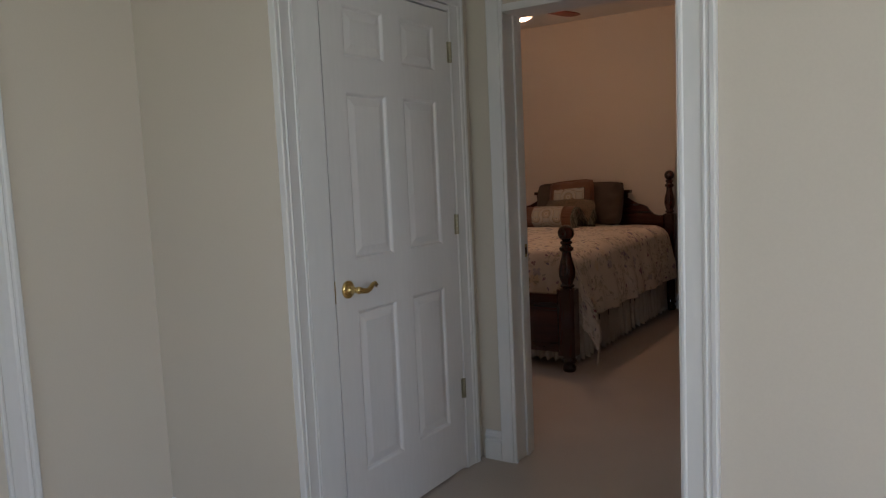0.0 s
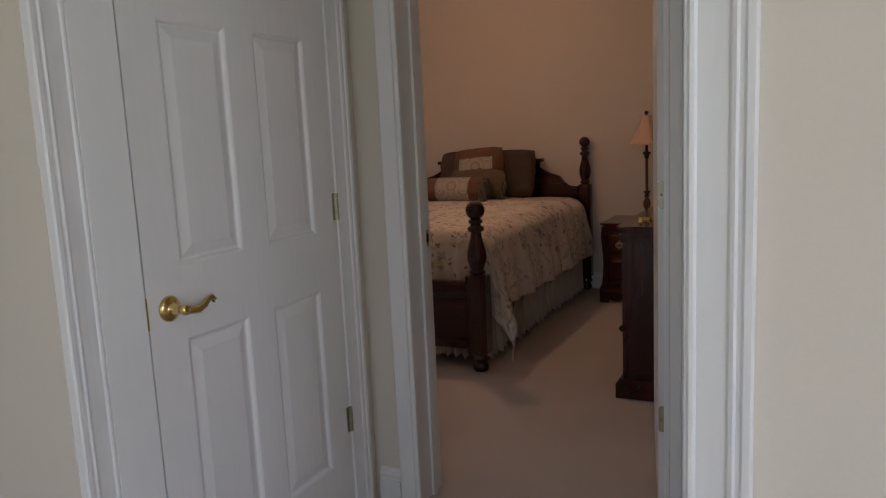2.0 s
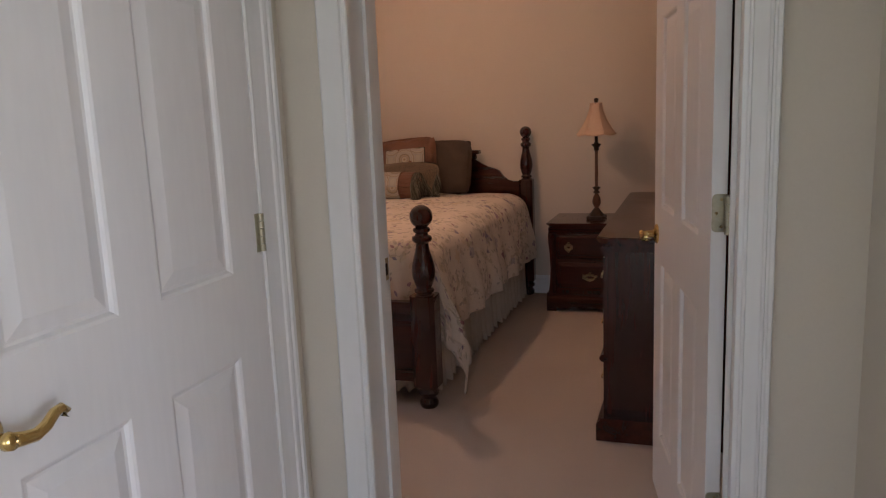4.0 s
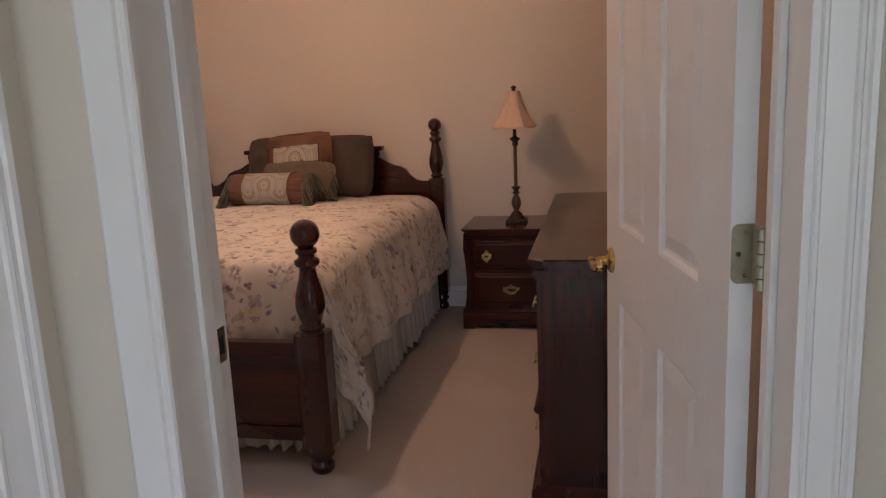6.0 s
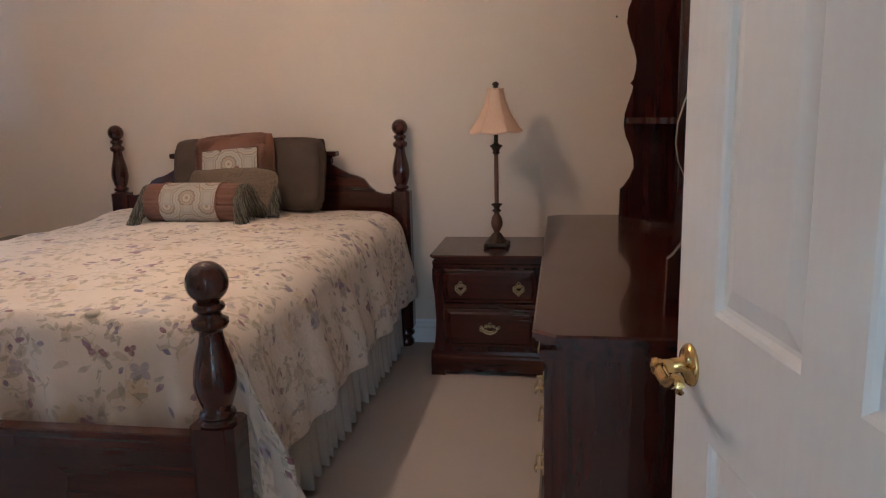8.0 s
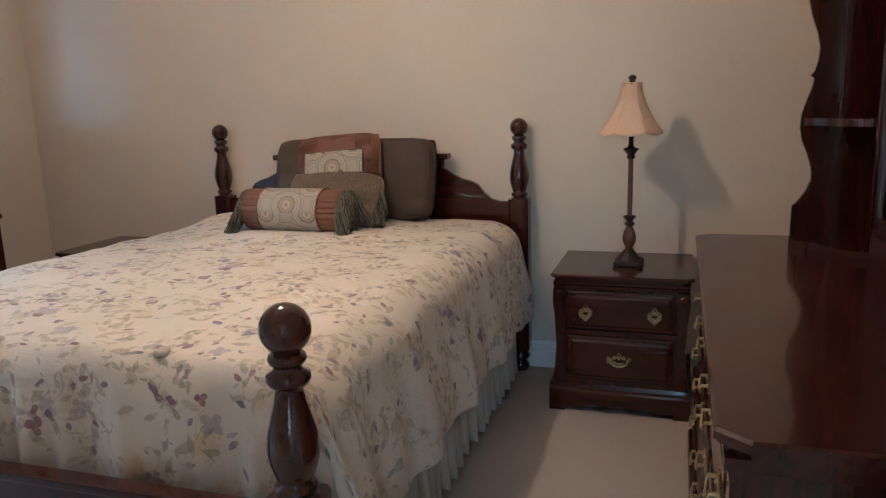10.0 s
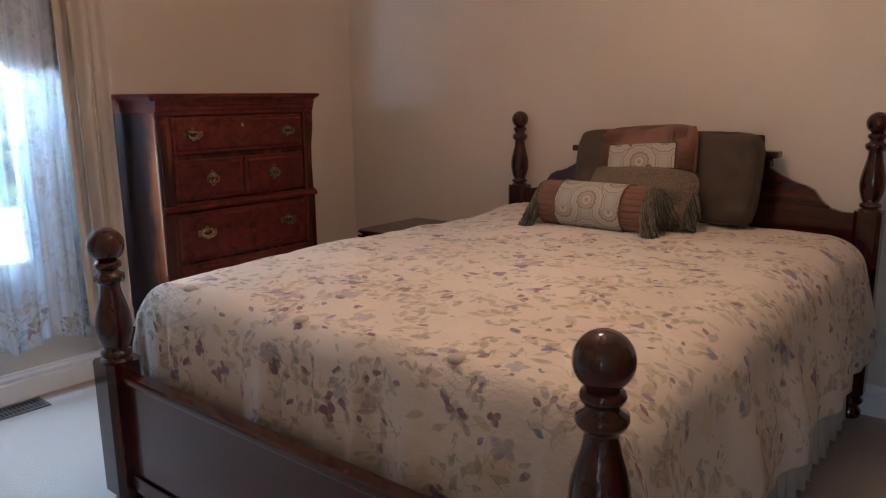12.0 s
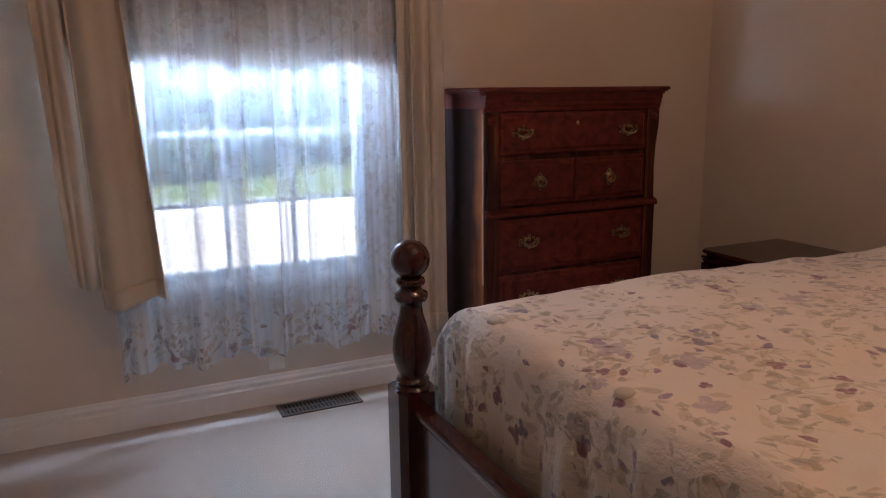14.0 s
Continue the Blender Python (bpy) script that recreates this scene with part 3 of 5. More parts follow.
def baseboard(a, b, normal):
    """Moulded skirting from a to b along x or y, standing off the wall along normal."""
    bm = bmesh.new()
    if abs(normal[0]):
        prism(bm, [(a[0] + normal[0] * d, z) for d, z in BASE], "y", a[1], b[1])
    else:
        prism(bm, [(a[1] + normal[1] * d, z) for d, z in BASE], "x", a[0], b[0])
    return tagged(part("baseboard", bm, M_TRIM), "white painted moulded baseboard", "baseboard", kind="structure")


baseboard((XW, YD1 + 0.02), (XW, YN), (1, 0))
baseboard((XW + 0.02, YN), (XE - 0.02, YN), (0, -1))
baseboard((XE, YD1), (XE, YN), (-1, 0))
baseboard((XW + 0.02, YD1), (-1.515, YD1), (0, 1))
baseboard((-1.60, YD0), (-1.514, YD0), (0, -1))
baseboard((-0.50, YD0), (-0.335, YD0), (0, -1))
baseboard((-2.32, 1.605), (-1.645, 1.605), (0, -1))
baseboard((-2.32, 1.12), (-2.32, 1.585), (1, 0))
baseboard((-0.255, 1.615), (2.2, 1.615), (0, -1))

CASE = [(0.0, 0.010), (0.004, 0.013), (0.010, 0.013), (0.014, 0.010), (0.034, 0.012), (0.056, 0.015), (0.060, 0.019), (0.066, 0.021),
        (0.070, 0.018), (0.076, 0.019), (0.080, 0.023), (0.090, 0.024), (0.094, 0.020)]


FLAT = [(0.0, 0.010), (0.003, 0.014), (0.009, 0.014), (0.013, 0.011), (0.019, 0.012), (0.023, 0.017), (0.087, 0.019), (0.092, 0.017), (0.094, 0.012)]


def casing(inner, outer, base, normal, z0=0.0, z1=2.12, width_axis="x", profile=CASE):
    """Moulded door casing, upright. inner and outer: its two edges on the width axis; base: the wall face; normal: +1 or -1."""
    w = outer - inner
    k = abs(w) / 0.094
    pts = [(inner + math.copysign(d * k, w), base + normal * h * 1.05) for d, h in profile]
    pts = [(inner, base)] + pts + [(outer, base)]
    if width_axis == "y":
        pts = [(b, a) for a, b in pts]
    bm = prism(bmesh.new(), pts, "z", z0, z1)
    return tagged(part("trim", bm, M_TRIM), "white painted moulded door casing", "door casing", kind="structure")


# bedroom doorway
casing(-1.434, -1.513, YD0, -1, profile=FLAT)
casing(-0.568, -0.507, YD0, -1)
casing(-1.450, -1.512, YD1, 1)
casing(-0.568, -0.508, YD1, 1)
tagged(part("trim", boxes(((-1.470, YD0 - 0.008, 0), (-1.443, YD1 + 0.006, 2.045)), ((-0.578, YD0 - 0.008, 0), (-0.560, YD1 + 0.004, 2.045)),
                          ((-1.443, YD0 - 0.008, 2.03), (-0.578, YD1 + 0.004, 2.062)), ((-1.443, 2.905, 0), (-1.433, 2.942, 2.03)), ((-0.589, 2.905, 0), (-0.578, 2.942, 2.03)), bevel=0.002), M_TRIM),
       "white painted door jamb with stop", "door jamb", kind="structure")
tagged(part("trim", boxes(((-1.513, YD0 - 0.02, 2.122), (-0.507, YD0, 2.16)), bevel=0.004), M_TRIM), "white painted head casing", "door casing", kind="structure")
strike = thing("strike_plate", "aged brass strike plate on the white door jamb", "strike plate", pose(-1.443, 2.966, 0.97))
part("plate", boxes(((0, -0.014, -0.03), (0.0015, 0.014, 0.03))), M_OLDBRASS, strike)
part("slot", boxes(((0.0012, -0.007, -0.016), (0.002, 0.007, 0.016))), M_BLACK, strike)
# closed door's frame, cased opening
casing(1.70, 1.607, -1.625, 1, width_axis="y")
casing(2.652, 2.752, -1.625, 1, width_axis="y")
tagged(part("trim", boxes(((-1.74, 1.70, 0), (-1.612, 1.8245, 2.05)), ((-1.74, 2.648, 0), (-1.617, 2.66, 2.05)), ((-1.74, 1.826, 2.036), (-1.612, 2.648, 2.06)), bevel=0.002), M_TRIM),
       "white painted flat door jamb", "door jamb", kind="structure")
tagged(part("trim", boxes(((-1.625, 1.607, 2.064), (-1.605, 2.752, 2.16)), bevel=0.004), M_TRIM), "white painted head casing", "door casing", kind="structure")
casing(-0.350, -0.264, 1.615, -1)
tagged(part("trim", boxes(((-0.353, 1.606, 0), (-0.335, 1.74, 2.12))), M_TRIM), "white painted jamb of the cased opening", "door jamb", kind="structure")
casing(1.01, 1.105, -2.32, 1, width_axis="y")


# ---- doors ----
def lever(bm, side):
    """Brass wave lever on a round rose; the rose lies on y = 0, the lever runs along +x."""
    lathe(bm, [(0.0, 0.0), (0.033, 0.0), (0.033, 0.004), (0.028, 0.009), (0.018, 0.012), (0.012, 0.016), (0.011, 0.045), (0.014, 0.050), (0.012, 0.060), (0.001, 0.062)], seg=24, axis="y")
    tube(bm, [(0.0, 0.050, 0), (0.022, 0.052, -0.005), (0.044, 0.052, -0.009), (0.063, 0.052, -0.003), (0.080, 0.052, 0.010), (0.093, 0.052, 0.013), (0.102, 0.052, 0.005), (0.098, 0.052, -0.003)],
         lambda u: 0.0115 - 0.005 * u, 10)
    if side < 0:
        bmesh.ops.scale(bm, vec=(1, -1, 1), verts=bm.verts[:])
        bmesh.ops.reverse_faces(bm, faces=bm.faces[:])
    return bm


def panel_rings(bm, x0, x1, z0, z1, y, s):
    """One moulded panel face: sticking, bevelled margin, raised field. s: +1 faces +y, -1 faces -y."""
    rings = []
    for off, dep in ((0, 0), (0.006, -0.003), (0.011, -0.009), (0.017, -0.010), (0.046, -0.003), (0.050, -0.003)):
        rings.append([bm.verts.new((px, y + s * dep, pz)) for px, pz in ((x0 + off, z0 + off), (x1 - off, z0 + off), (x1 - off, z1 - off), (x0 + off, z1 - off))])
    for a, b in zip(rings, rings[1:]):
        for i in range(4):
            bm.faces.new((a[i], a[(i + 1) % 4], b[(i + 1) % 4], b[i]))
    bm.faces.new(rings[-1])


def panel_door(name, label, w, m, handle_x, hinge_x, knuckle_y, lever_dir, group=""):
    """Six-panel moulded door, 35 mm thick: x from 0 to w, y from -0.035 to 0."""
    d = thing(name, label, "door", m, kind="structure")
    mx, col = (w - 0.58) / 2, 0.235
    cols = [(mx, mx + col), (w - mx - col, w - mx)]
    rows = [(0.245, 0.857), (1.045, 1.65), (1.775, 1.957)]
    t, h = 0.035, 2.03
    xs = sorted({0, w, *[v for c in cols for v in c]})
    zs = sorted({0.012, h, *[v for r in rows for v in r]})
    holes = [(c, r) for c in cols for r in rows]
    bm = bmesh.new()
    for a, b in zip(xs, xs[1:]):
        for e, f in zip(zs, zs[1:]):
            if any(abs(a - c[0]) < 1e-6 and abs(e - r[0]) < 1e-6 for c, r in holes):
                continue
            for y in (0, -t):
                bm.faces.new([bm.verts.new(p) for p in ((a, y, e), (b, y, e), (b, y, f), (a, y, f))])
    for a, b, e, f in ((0, 0, 0.012, h), (w, w, 0.012, h)):
        bm.faces.new([bm.verts.new(p) for p in ((a, 0, e), (a, -t, e), (a, -t, f), (a, 0, f))])
    for z in (0.012, h):
        bm.faces.new([bm.verts.new(p) for p in ((0, 0, z), (w, 0, z), (w, -t, z), (0, -t, z))])
    bmesh.ops.remove_doubles(bm, verts=bm.verts[:], dist=1e-5)
    bmesh.ops.recalc_face_normals(bm, faces=bm.faces[:])
    leaf = part("leaf", bm, M_DOOR, d)
    for c, r in holes:
        bm = bmesh.new()
        panel_rings(bm, *c, *r, 0, 1)
        panel_rings(bm, *c, *r, -t, -1)
        part("panel", bm, M_DOOR, d)
    for s in (1, -1):
        bm = lever(bmesh.new(), s)
        if lever_dir < 0:
            bmesh.ops.scale(bm, vec=(-1, 1, 1), verts=bm.verts[:])
            bmesh.ops.reverse_faces(bm, faces=bm.faces[:])
        bmesh.ops.translate(bm, vec=(handle_x, 0 if s > 0 else -t, 0.945), verts=bm.verts[:])
        part("door_handle", bm, M_BRASS, d, "polished brass wave lever handle")
    for hz in (0.378, 1.12, 1.862):
        bm = bmesh.new()
        for k in range(5):
            lathe(bm, [(0.0075, hz - 0.0445 + 0.0178 * k + 0.0008), (0.0075, hz - 0.0445 + 0.0178 * (k + 1) - 0.0008)], (hinge_x, knuckle_y, 0), 12)
        if hinge_x > 0:
            box(bm, (hinge_x - 0.019, -t - 0.002, hz - 0.0445), (hinge_x - 0.004, -t + 0.004, hz + 0.0445), 0.0006)
        part("hinge", bm, M_NICKEL, d, "dull brass butt hinge")
    return d


# closed door in the vestibule: local +x runs along world +y, its face y=0 looks to world -x
closed = panel_door("door_1", "closed white six-panel door with brass lever", 0.813, pose(-1.650, 1.8315, 0, 0, 0, 90), 0.066, 0.8145, -0.039, 1)
part("latch_plate", boxes(((-0.006, -0.037, 0.905), (-0.001, -0.004, 0.985)), bevel=0.001), M_BRASS, closed, "brass latch plate")
ANG = 79.0
PIV = pose(-0.592, 2.993, 0, 0, 0, 180 - ANG)
opened = panel_door("door_2", "open white six-panel door with brass lever", 0.855, PIV @ pose(0, 0.035, 0), 0.795, -0.045, -0.027, -1)
for _z in (0.378, 1.12, 1.862):
    _bm = boxes(((-0.038, -0.0335, _z - 0.044), (-0.0024, -0.0315, _z + 0.044)), bevel=0.0006)
    _arc = [(-0.012 + 0.011 * math.cos(_a), 0.0335 + 0.011 * math.sin(_a)) for _a in [math.pi / 2 * _k / 5 for _k in range(6)]]
    prism(_bm, [(-0.034, _z - 0.0445), (-0.034, _z + 0.0445)] + [(_u, _z + _v) for _u, _v in reversed(_arc)] + [(_u, _z - _v) for _u, _v in _arc], "x", -0.0022, -0.0004)
    _p = part("hinge_plate", _bm, M_NICKEL, opened, "dull brass hinge plate with screws")
    _bm = bmesh.new()
    for _dy, _dz in ((-0.022, -0.032), (-0.011, 0.0), (-0.022, 0.032)):
        lathe(_bm, [(0.0038, -0.0032), (0.0038, -0.0020)], (0, _dy, _z + _dz), 10, "x")
    part("screw", _bm, M_OLDBRASS, _p)

# ---- window, curtains ----
win = thing("window_1", "white framed window with a grid of panes and sill", "window", kind="structure")
part("window_frame", boxes(((-4.99, 3.742, 0.585), (-4.90, 3.785, 2.108)), ((-4.99, 4.655, 0.585), (-4.90, 4.698, 2.108)), ((-4.99, 3.785, 0.585), (-4.90, 4.655, 0.625)), ((-4.99, 3.785, 2.06), (-4.90, 4.655, 2.108)), bevel=0.004), M_TRIM, win)
part("window_sill", boxes(((-4.99, 3.70, 0.557), (-4.855, 4.74, 0.583)), bevel=0.006), M_TRIM, win)
part("apron", boxes(((-4.889, 3.72, 0.500), (-4.872, 4.72, 0.556)), bevel=0.004), M_TRIM, win)
_cols, _rows = [3.785, 4.075, 4.365, 4.655], [0.625, 0.915, 1.21, 1.50, 1.78, 2.06]
for _y in _cols[1:-1]:
    part("muntin", boxes(((-4.968, _y - 0.010, 0.625), (-4.946, _y + 0.010, 2.06)), bevel=0.003), M_TRIM, win)
for _z in _rows[1:-1]:
    _h = 0.013 if abs(_z - 1.21) < 0.01 else 0.010
    part("muntin", boxes(((-4.966, 3.785, _z - _h), (-4.944, 4.655, _z + _h)), bevel=0.003), M_TRIM, win)
for _a, _b in zip(_cols, _cols[1:]):
    for _e, _f in zip(_rows, _rows[1:]):
        _g = part("pane", boxes(((-4.959, _a + 0.009, _e + 0.010), (-4.955, _b - 0.009, _f - 0.010))), M_GLASS, win)
        _g.visible_shadow = False


def folds(y0, y1, x, z0, z1, n, amp, seed, lean0=0.0, lean1=0.0, hem=0.0, flare=0.0):
    """A hanging cloth from z1 down to z0 between y0 and y1, with n folds."""
    rnd = random.Random(seed)
    ph = [rnd.uniform(0, 6.28) for _ in range(4)]

    def fn(u, v):
        z = z1 + (z0 - z1) * v
        yy0, yy1 = y0 + lean0 * v, y1 + lean1 * v
        y = yy0 + (yy1 - yy0) * u
        a = 2 * math.pi * n * u
        k = 0.6 + 0.4 * v + flare * v
        dx = amp * k * (math.sin(a + ph[0] + 0.8 * v * math.sin(3 * u + ph[1])) + 0.45 * math.sin(2.3 * a + ph[2] + v))
        y += amp * 0.35 * math.cos(a * 0.9 + ph[3])
        z += hem * v ** 6 * (math.sin(a * 0.37 + ph[1]) + 0.5 * math.sin(a + ph[2]))
        return (x + dx, y, z)
    return fn


sheer = tagged(part("sheer_curtain", sheet(bmesh.new(), 150, 40, folds(3.60, 4.83, -4.775, 0.275, 2.20, 11, 0.020, 5, hem=0.022), 0.0,
                                           lambda u, v: (u * 1.6, 2.2 - 1.89 * v)), M_SHEER), "sheer white voile curtain with printed floral border", "curtain")
shade_fn = folds(3.58, 4.86, -4.822, 1.488, 2.19, 4, 0.005, 8, hem=0.004)
blind = thing("window_valance", "floral printed cloth valance over the window", "valance", pose(0, 0, 0))
part("panel", sheet(bmesh.new(), 60, 16, shade_fn, 0.004, lambda u, v: (u * 1.2, v * 0.7)), M_BLIND, blind)
# each drape hangs as a lining and a fuller front fold
for _front, _lining in (((3.52, 3.69, -4.700, 0.585, 2.20, 1.1, 0.026, 6, 0.045, 0.10, 0.014), (3.40, 3.58, -4.752, 0.655, 2.20, 1.6, 0.016, 9, 0.06, 0.02, 0.008)),
                        ((4.83, 4.99, -4.715, 0.29, 2.20, 2.2, 0.022, 4, 0.02, 0.0, 0.01), (4.79, 4.93, -4.745, 0.32, 2.20, 2.0, 0.010, 3, 0.02, 0.01, 0.01))):
    dr = thing("drape", "beige lined fabric drape hanging beside the window", "drape", pose(0, 0, 0), "window drapes")
    _fn, _bk = folds(*_front), folds(*_lining)
    part("panel", sheet(bmesh.new(), 70, 30, _fn, 0.004), M_DRAPE, dr)
    part("lining", sheet(bmesh.new(), 50, 24, _bk, 0.003), M_DRAPE, dr)
    part("hem", sheet(bmesh.new(), 70, 4, lambda u, v: Vector(_fn(u, 0.955 + 0.048 * v)) + Vector((0.004, 0, 0)), 0.006), M_DRAPE, dr)
    part("heading", sheet(bmesh.new(), 70, 4, lambda u, v: Vector(_fn(u, 0.05 * v)) + Vector((0.004, 0, 0)), 0.006), M_DRAPE, dr)
rod = thing("curtain_rod", "dark metal curtain rod over the window", "curtain rod")
part("pole", tube(bmesh.new(), [(-4.79, 3.36, 2.215), (-4.79, 5.06, 2.215)], 0.011), M_BRONZE, rod)
for _y in (3.40, 5.02):
    part("bracket", tube(bmesh.new(), [(-4.888, _y, 2.215), (-4.80, _y, 2.215)], 0.008), M_BRONZE, rod)
outlet = thing("wall_outlet", "white plastic wall outlet under the window", "outlet", pose(-4.889, 4.236, 0.215))
part("plate", boxes(((0, -0.036, -0.058), (0.006, 0.036, 0.058)), bevel=0.002), M_PLASTIC, outlet)
part("plug", lathe(bmesh.new(), [(0.019, 0.006), (0.019, 0.03), (0.012, 0.036)], (0, 0, 0.025), 16, "x"), M_PLASTIC, outlet)
vent = thing("floor_register", "brown metal floor register with louvres in the carpet", "floor vent", pose(-4.774, 4.395, 0))
part("frame", boxes(((-0.066, -0.184, 0.0), (-0.050, 0.184, 0.006)), ((0.050, -0.184, 0.0), (0.066, 0.184, 0.006)), ((-0.050, -0.184, 0), (0.050, -0.166, 0.006)), ((-0.050, 0.166, 0), (0.050, 0.184, 0.006)), ((-0.004, -0.166, 0), (0.004, 0.166, 0.005))), M_VENT, vent)
part("backing", boxes(((-0.050, -0.166, 0.0006), (0.050, 0.166, 0.0016))), M_BLACK, vent)
for _i in range(19):
    _y = -0.157 + _i * 0.0174
    part("slat", boxes(((-0.05, _y - 0.0022, 0.0016), (0.05, _y + 0.0022, 0.0055))), M_VENT, vent)


# ---- bed ----
BX0, BX1, BY0, BY1 = -3.532, -1.847, 4.337, 6.644
bed = thing("bed", "dark cherry four-poster bed with ball finials", "bed", pose(-2.69, 5.49, 0))


def loc(x, y, z=0.0):
    return (x + 2.69, y - 5.49, z)


def post(x, y, sq, br, half):
    """Turned post: ball, rings, vase, square block, turned foot. sq: top of the block; br: ball radius."""
    k = br / 0.054
    c = loc(x, y)
    ch = half * 0.32
    oct_ = [(-half, -half + ch), (-half + ch, -half), (half - ch, -half), (half, -half + ch), (half, half - ch), (half - ch, half), (-half + ch, half), (-half, half - ch)]
    p = part("post", prism(bmesh.new(), [(c[0] + a, c[1] + b) for a, b in oct_], "z", 0.112, sq), M_WOODZ, bed)
    foot = [(0.036, 0.0), (0.044, 0.010), (0.046, 0.03), (0.036, 0.045), (0.033, 0.055), (0.048, 0.068), (0.050, 0.08), (0.040, 0.095), (0.046, 0.115)]
    part("turned_foot", lathe(bmesh.new(), foot, c), M_WOODZ, p)
    s = [(0.050, 0.0), (0.046, 0.006), (0.030, 0.010), (0.045, 0.014), (0.048, 0.022), (0.044, 0.030), (0.034, 0.034), (0.044, 0.055), (0.053, 0.085), (0.0555, 0.11),
         (0.052, 0.145), (0.043, 0.18), (0.034, 0.21), (0.030, 0.235), (0.031, 0.247), (0.042, 0.252), (0.047, 0.262), (0.046, 0.275), (0.032, 0.282), (0.029, 0.292),
         (0.038, 0.298), (0.041, 0.307), (0.037, 0.316), (0.026, 0.320)]
    zb = sq + 0.318 * (1.0 if k > 0.9 else 0.97)
    s = [(r * (k if k > 0.9 else 0.86), sq + z * (1.0 if k > 0.9 else 0.97)) for r, z in s]
    part("turned_vase", lathe(bmesh.new(), s, (c[0], c[1], 0), 32), M_WOODZ, p)
    ball = [(br * math.sin(a), zb + br * 0.93 - br * math.cos(a)) for a in [0.5 + (math.pi - 0.52) * i / 16 for i in range(17)]]
    part("ball_finial", lathe(bmesh.new(), ball, (c[0], c[1], 0), 32), M_WOODZ, p)
    return p


for _x in (BX0, BX1):
    post(_x, BY0, 0.553, 0.054, 0.060)
    post(_x, BY1, 0.885, 0.044, 0.050)
bm = boxes((loc(BX0 + 0.061, BY0 - 0.016, 0.125), loc(BX1 - 0.061, BY0 + 0.016, 0.49)), bevel=0.003)
fb = part("footboard", bm, M_WOODX, bed)
part("cap_rail", boxes((loc(BX0 + 0.061, BY0 - 0.028, 0.491), loc(BX1 - 0.061, BY0 + 0.026, 0.517)), bevel=0.008), M_WOODX, fb)
part("lower_rail", boxes((loc(BX0 + 0.061, BY0 - 0.026, 0.128), loc(BX1 - 0.061, BY0 - 0.0165, 0.185)), bevel=0.006), M_WOODX, fb)
# headboard: ogee shoulders and a broken pediment
W2 = (BX1 - BX0) / 2 - 0.051
half = [(0, 1.10), (0.30, 1.11), (0.44, 1.085), (0.452, 1.04), (0.50, 1.01), (0.55, 0.985), (0.60, 0.972), (0.635, 0.955), (0.665, 0.915), (0.70, 0.885), (0.745, 0.872), (W2, 0.872)]
pts = [(-x, z) for x, z in reversed(half)] + half[1:] + [(W2, 0.35), (-W2, 0.35)]
bm = prism(bmesh.new(), pts, "y", 1.135, 1.165)
hb = part("headboard", bm, M_WOODX, bed)
for sx in (-1, 1):
    lo, hi = sorted([sx * 0.30, sx * 0.492])
    part("scroll_cap", boxes(((lo, 1.098, 1.082), (hi, 1.172, 1.112)), bevel=0.009), M_WOODX, hb)
    lo, hi = sorted([sx * 0.30, sx * 0.470])
    part("scroll_bed_mould", boxes(((lo, 1.108, 1.045), (hi, 1.134, 1.081)), bevel=0.010), M_WOODX, hb)
    part("carved_line", tube(bmesh.new(), [(sx * (0.46 + 0.06 * i), 1.134, 0.93 - 0.012 * i - 0.010 * math.sin(i)) for i in range(5)], 0.006), M_WOODX, hb)
for _x in (BX0 + 0.02, BX1 - 0.02):
    part("side_rail", boxes((loc(_x - 0.012, BY0 + 0.061, 0.24), loc(_x + 0.012, BY1 - 0.051, 0.40)), bevel=0.003), M_WOODY, bed)
part("mattress", boxes((loc(BX0 + 0.05, BY0 + 0.10, 0.40), loc(BX1 - 0.05, BY1 - 0.05, 0.70)), bevel=0.05), M_SKIRT, bed)

# comforter: a cloth laid over the mattress, hanging at both sides and the foot, with its corners drooping
XC, TOPZ = -2.69, 0.795


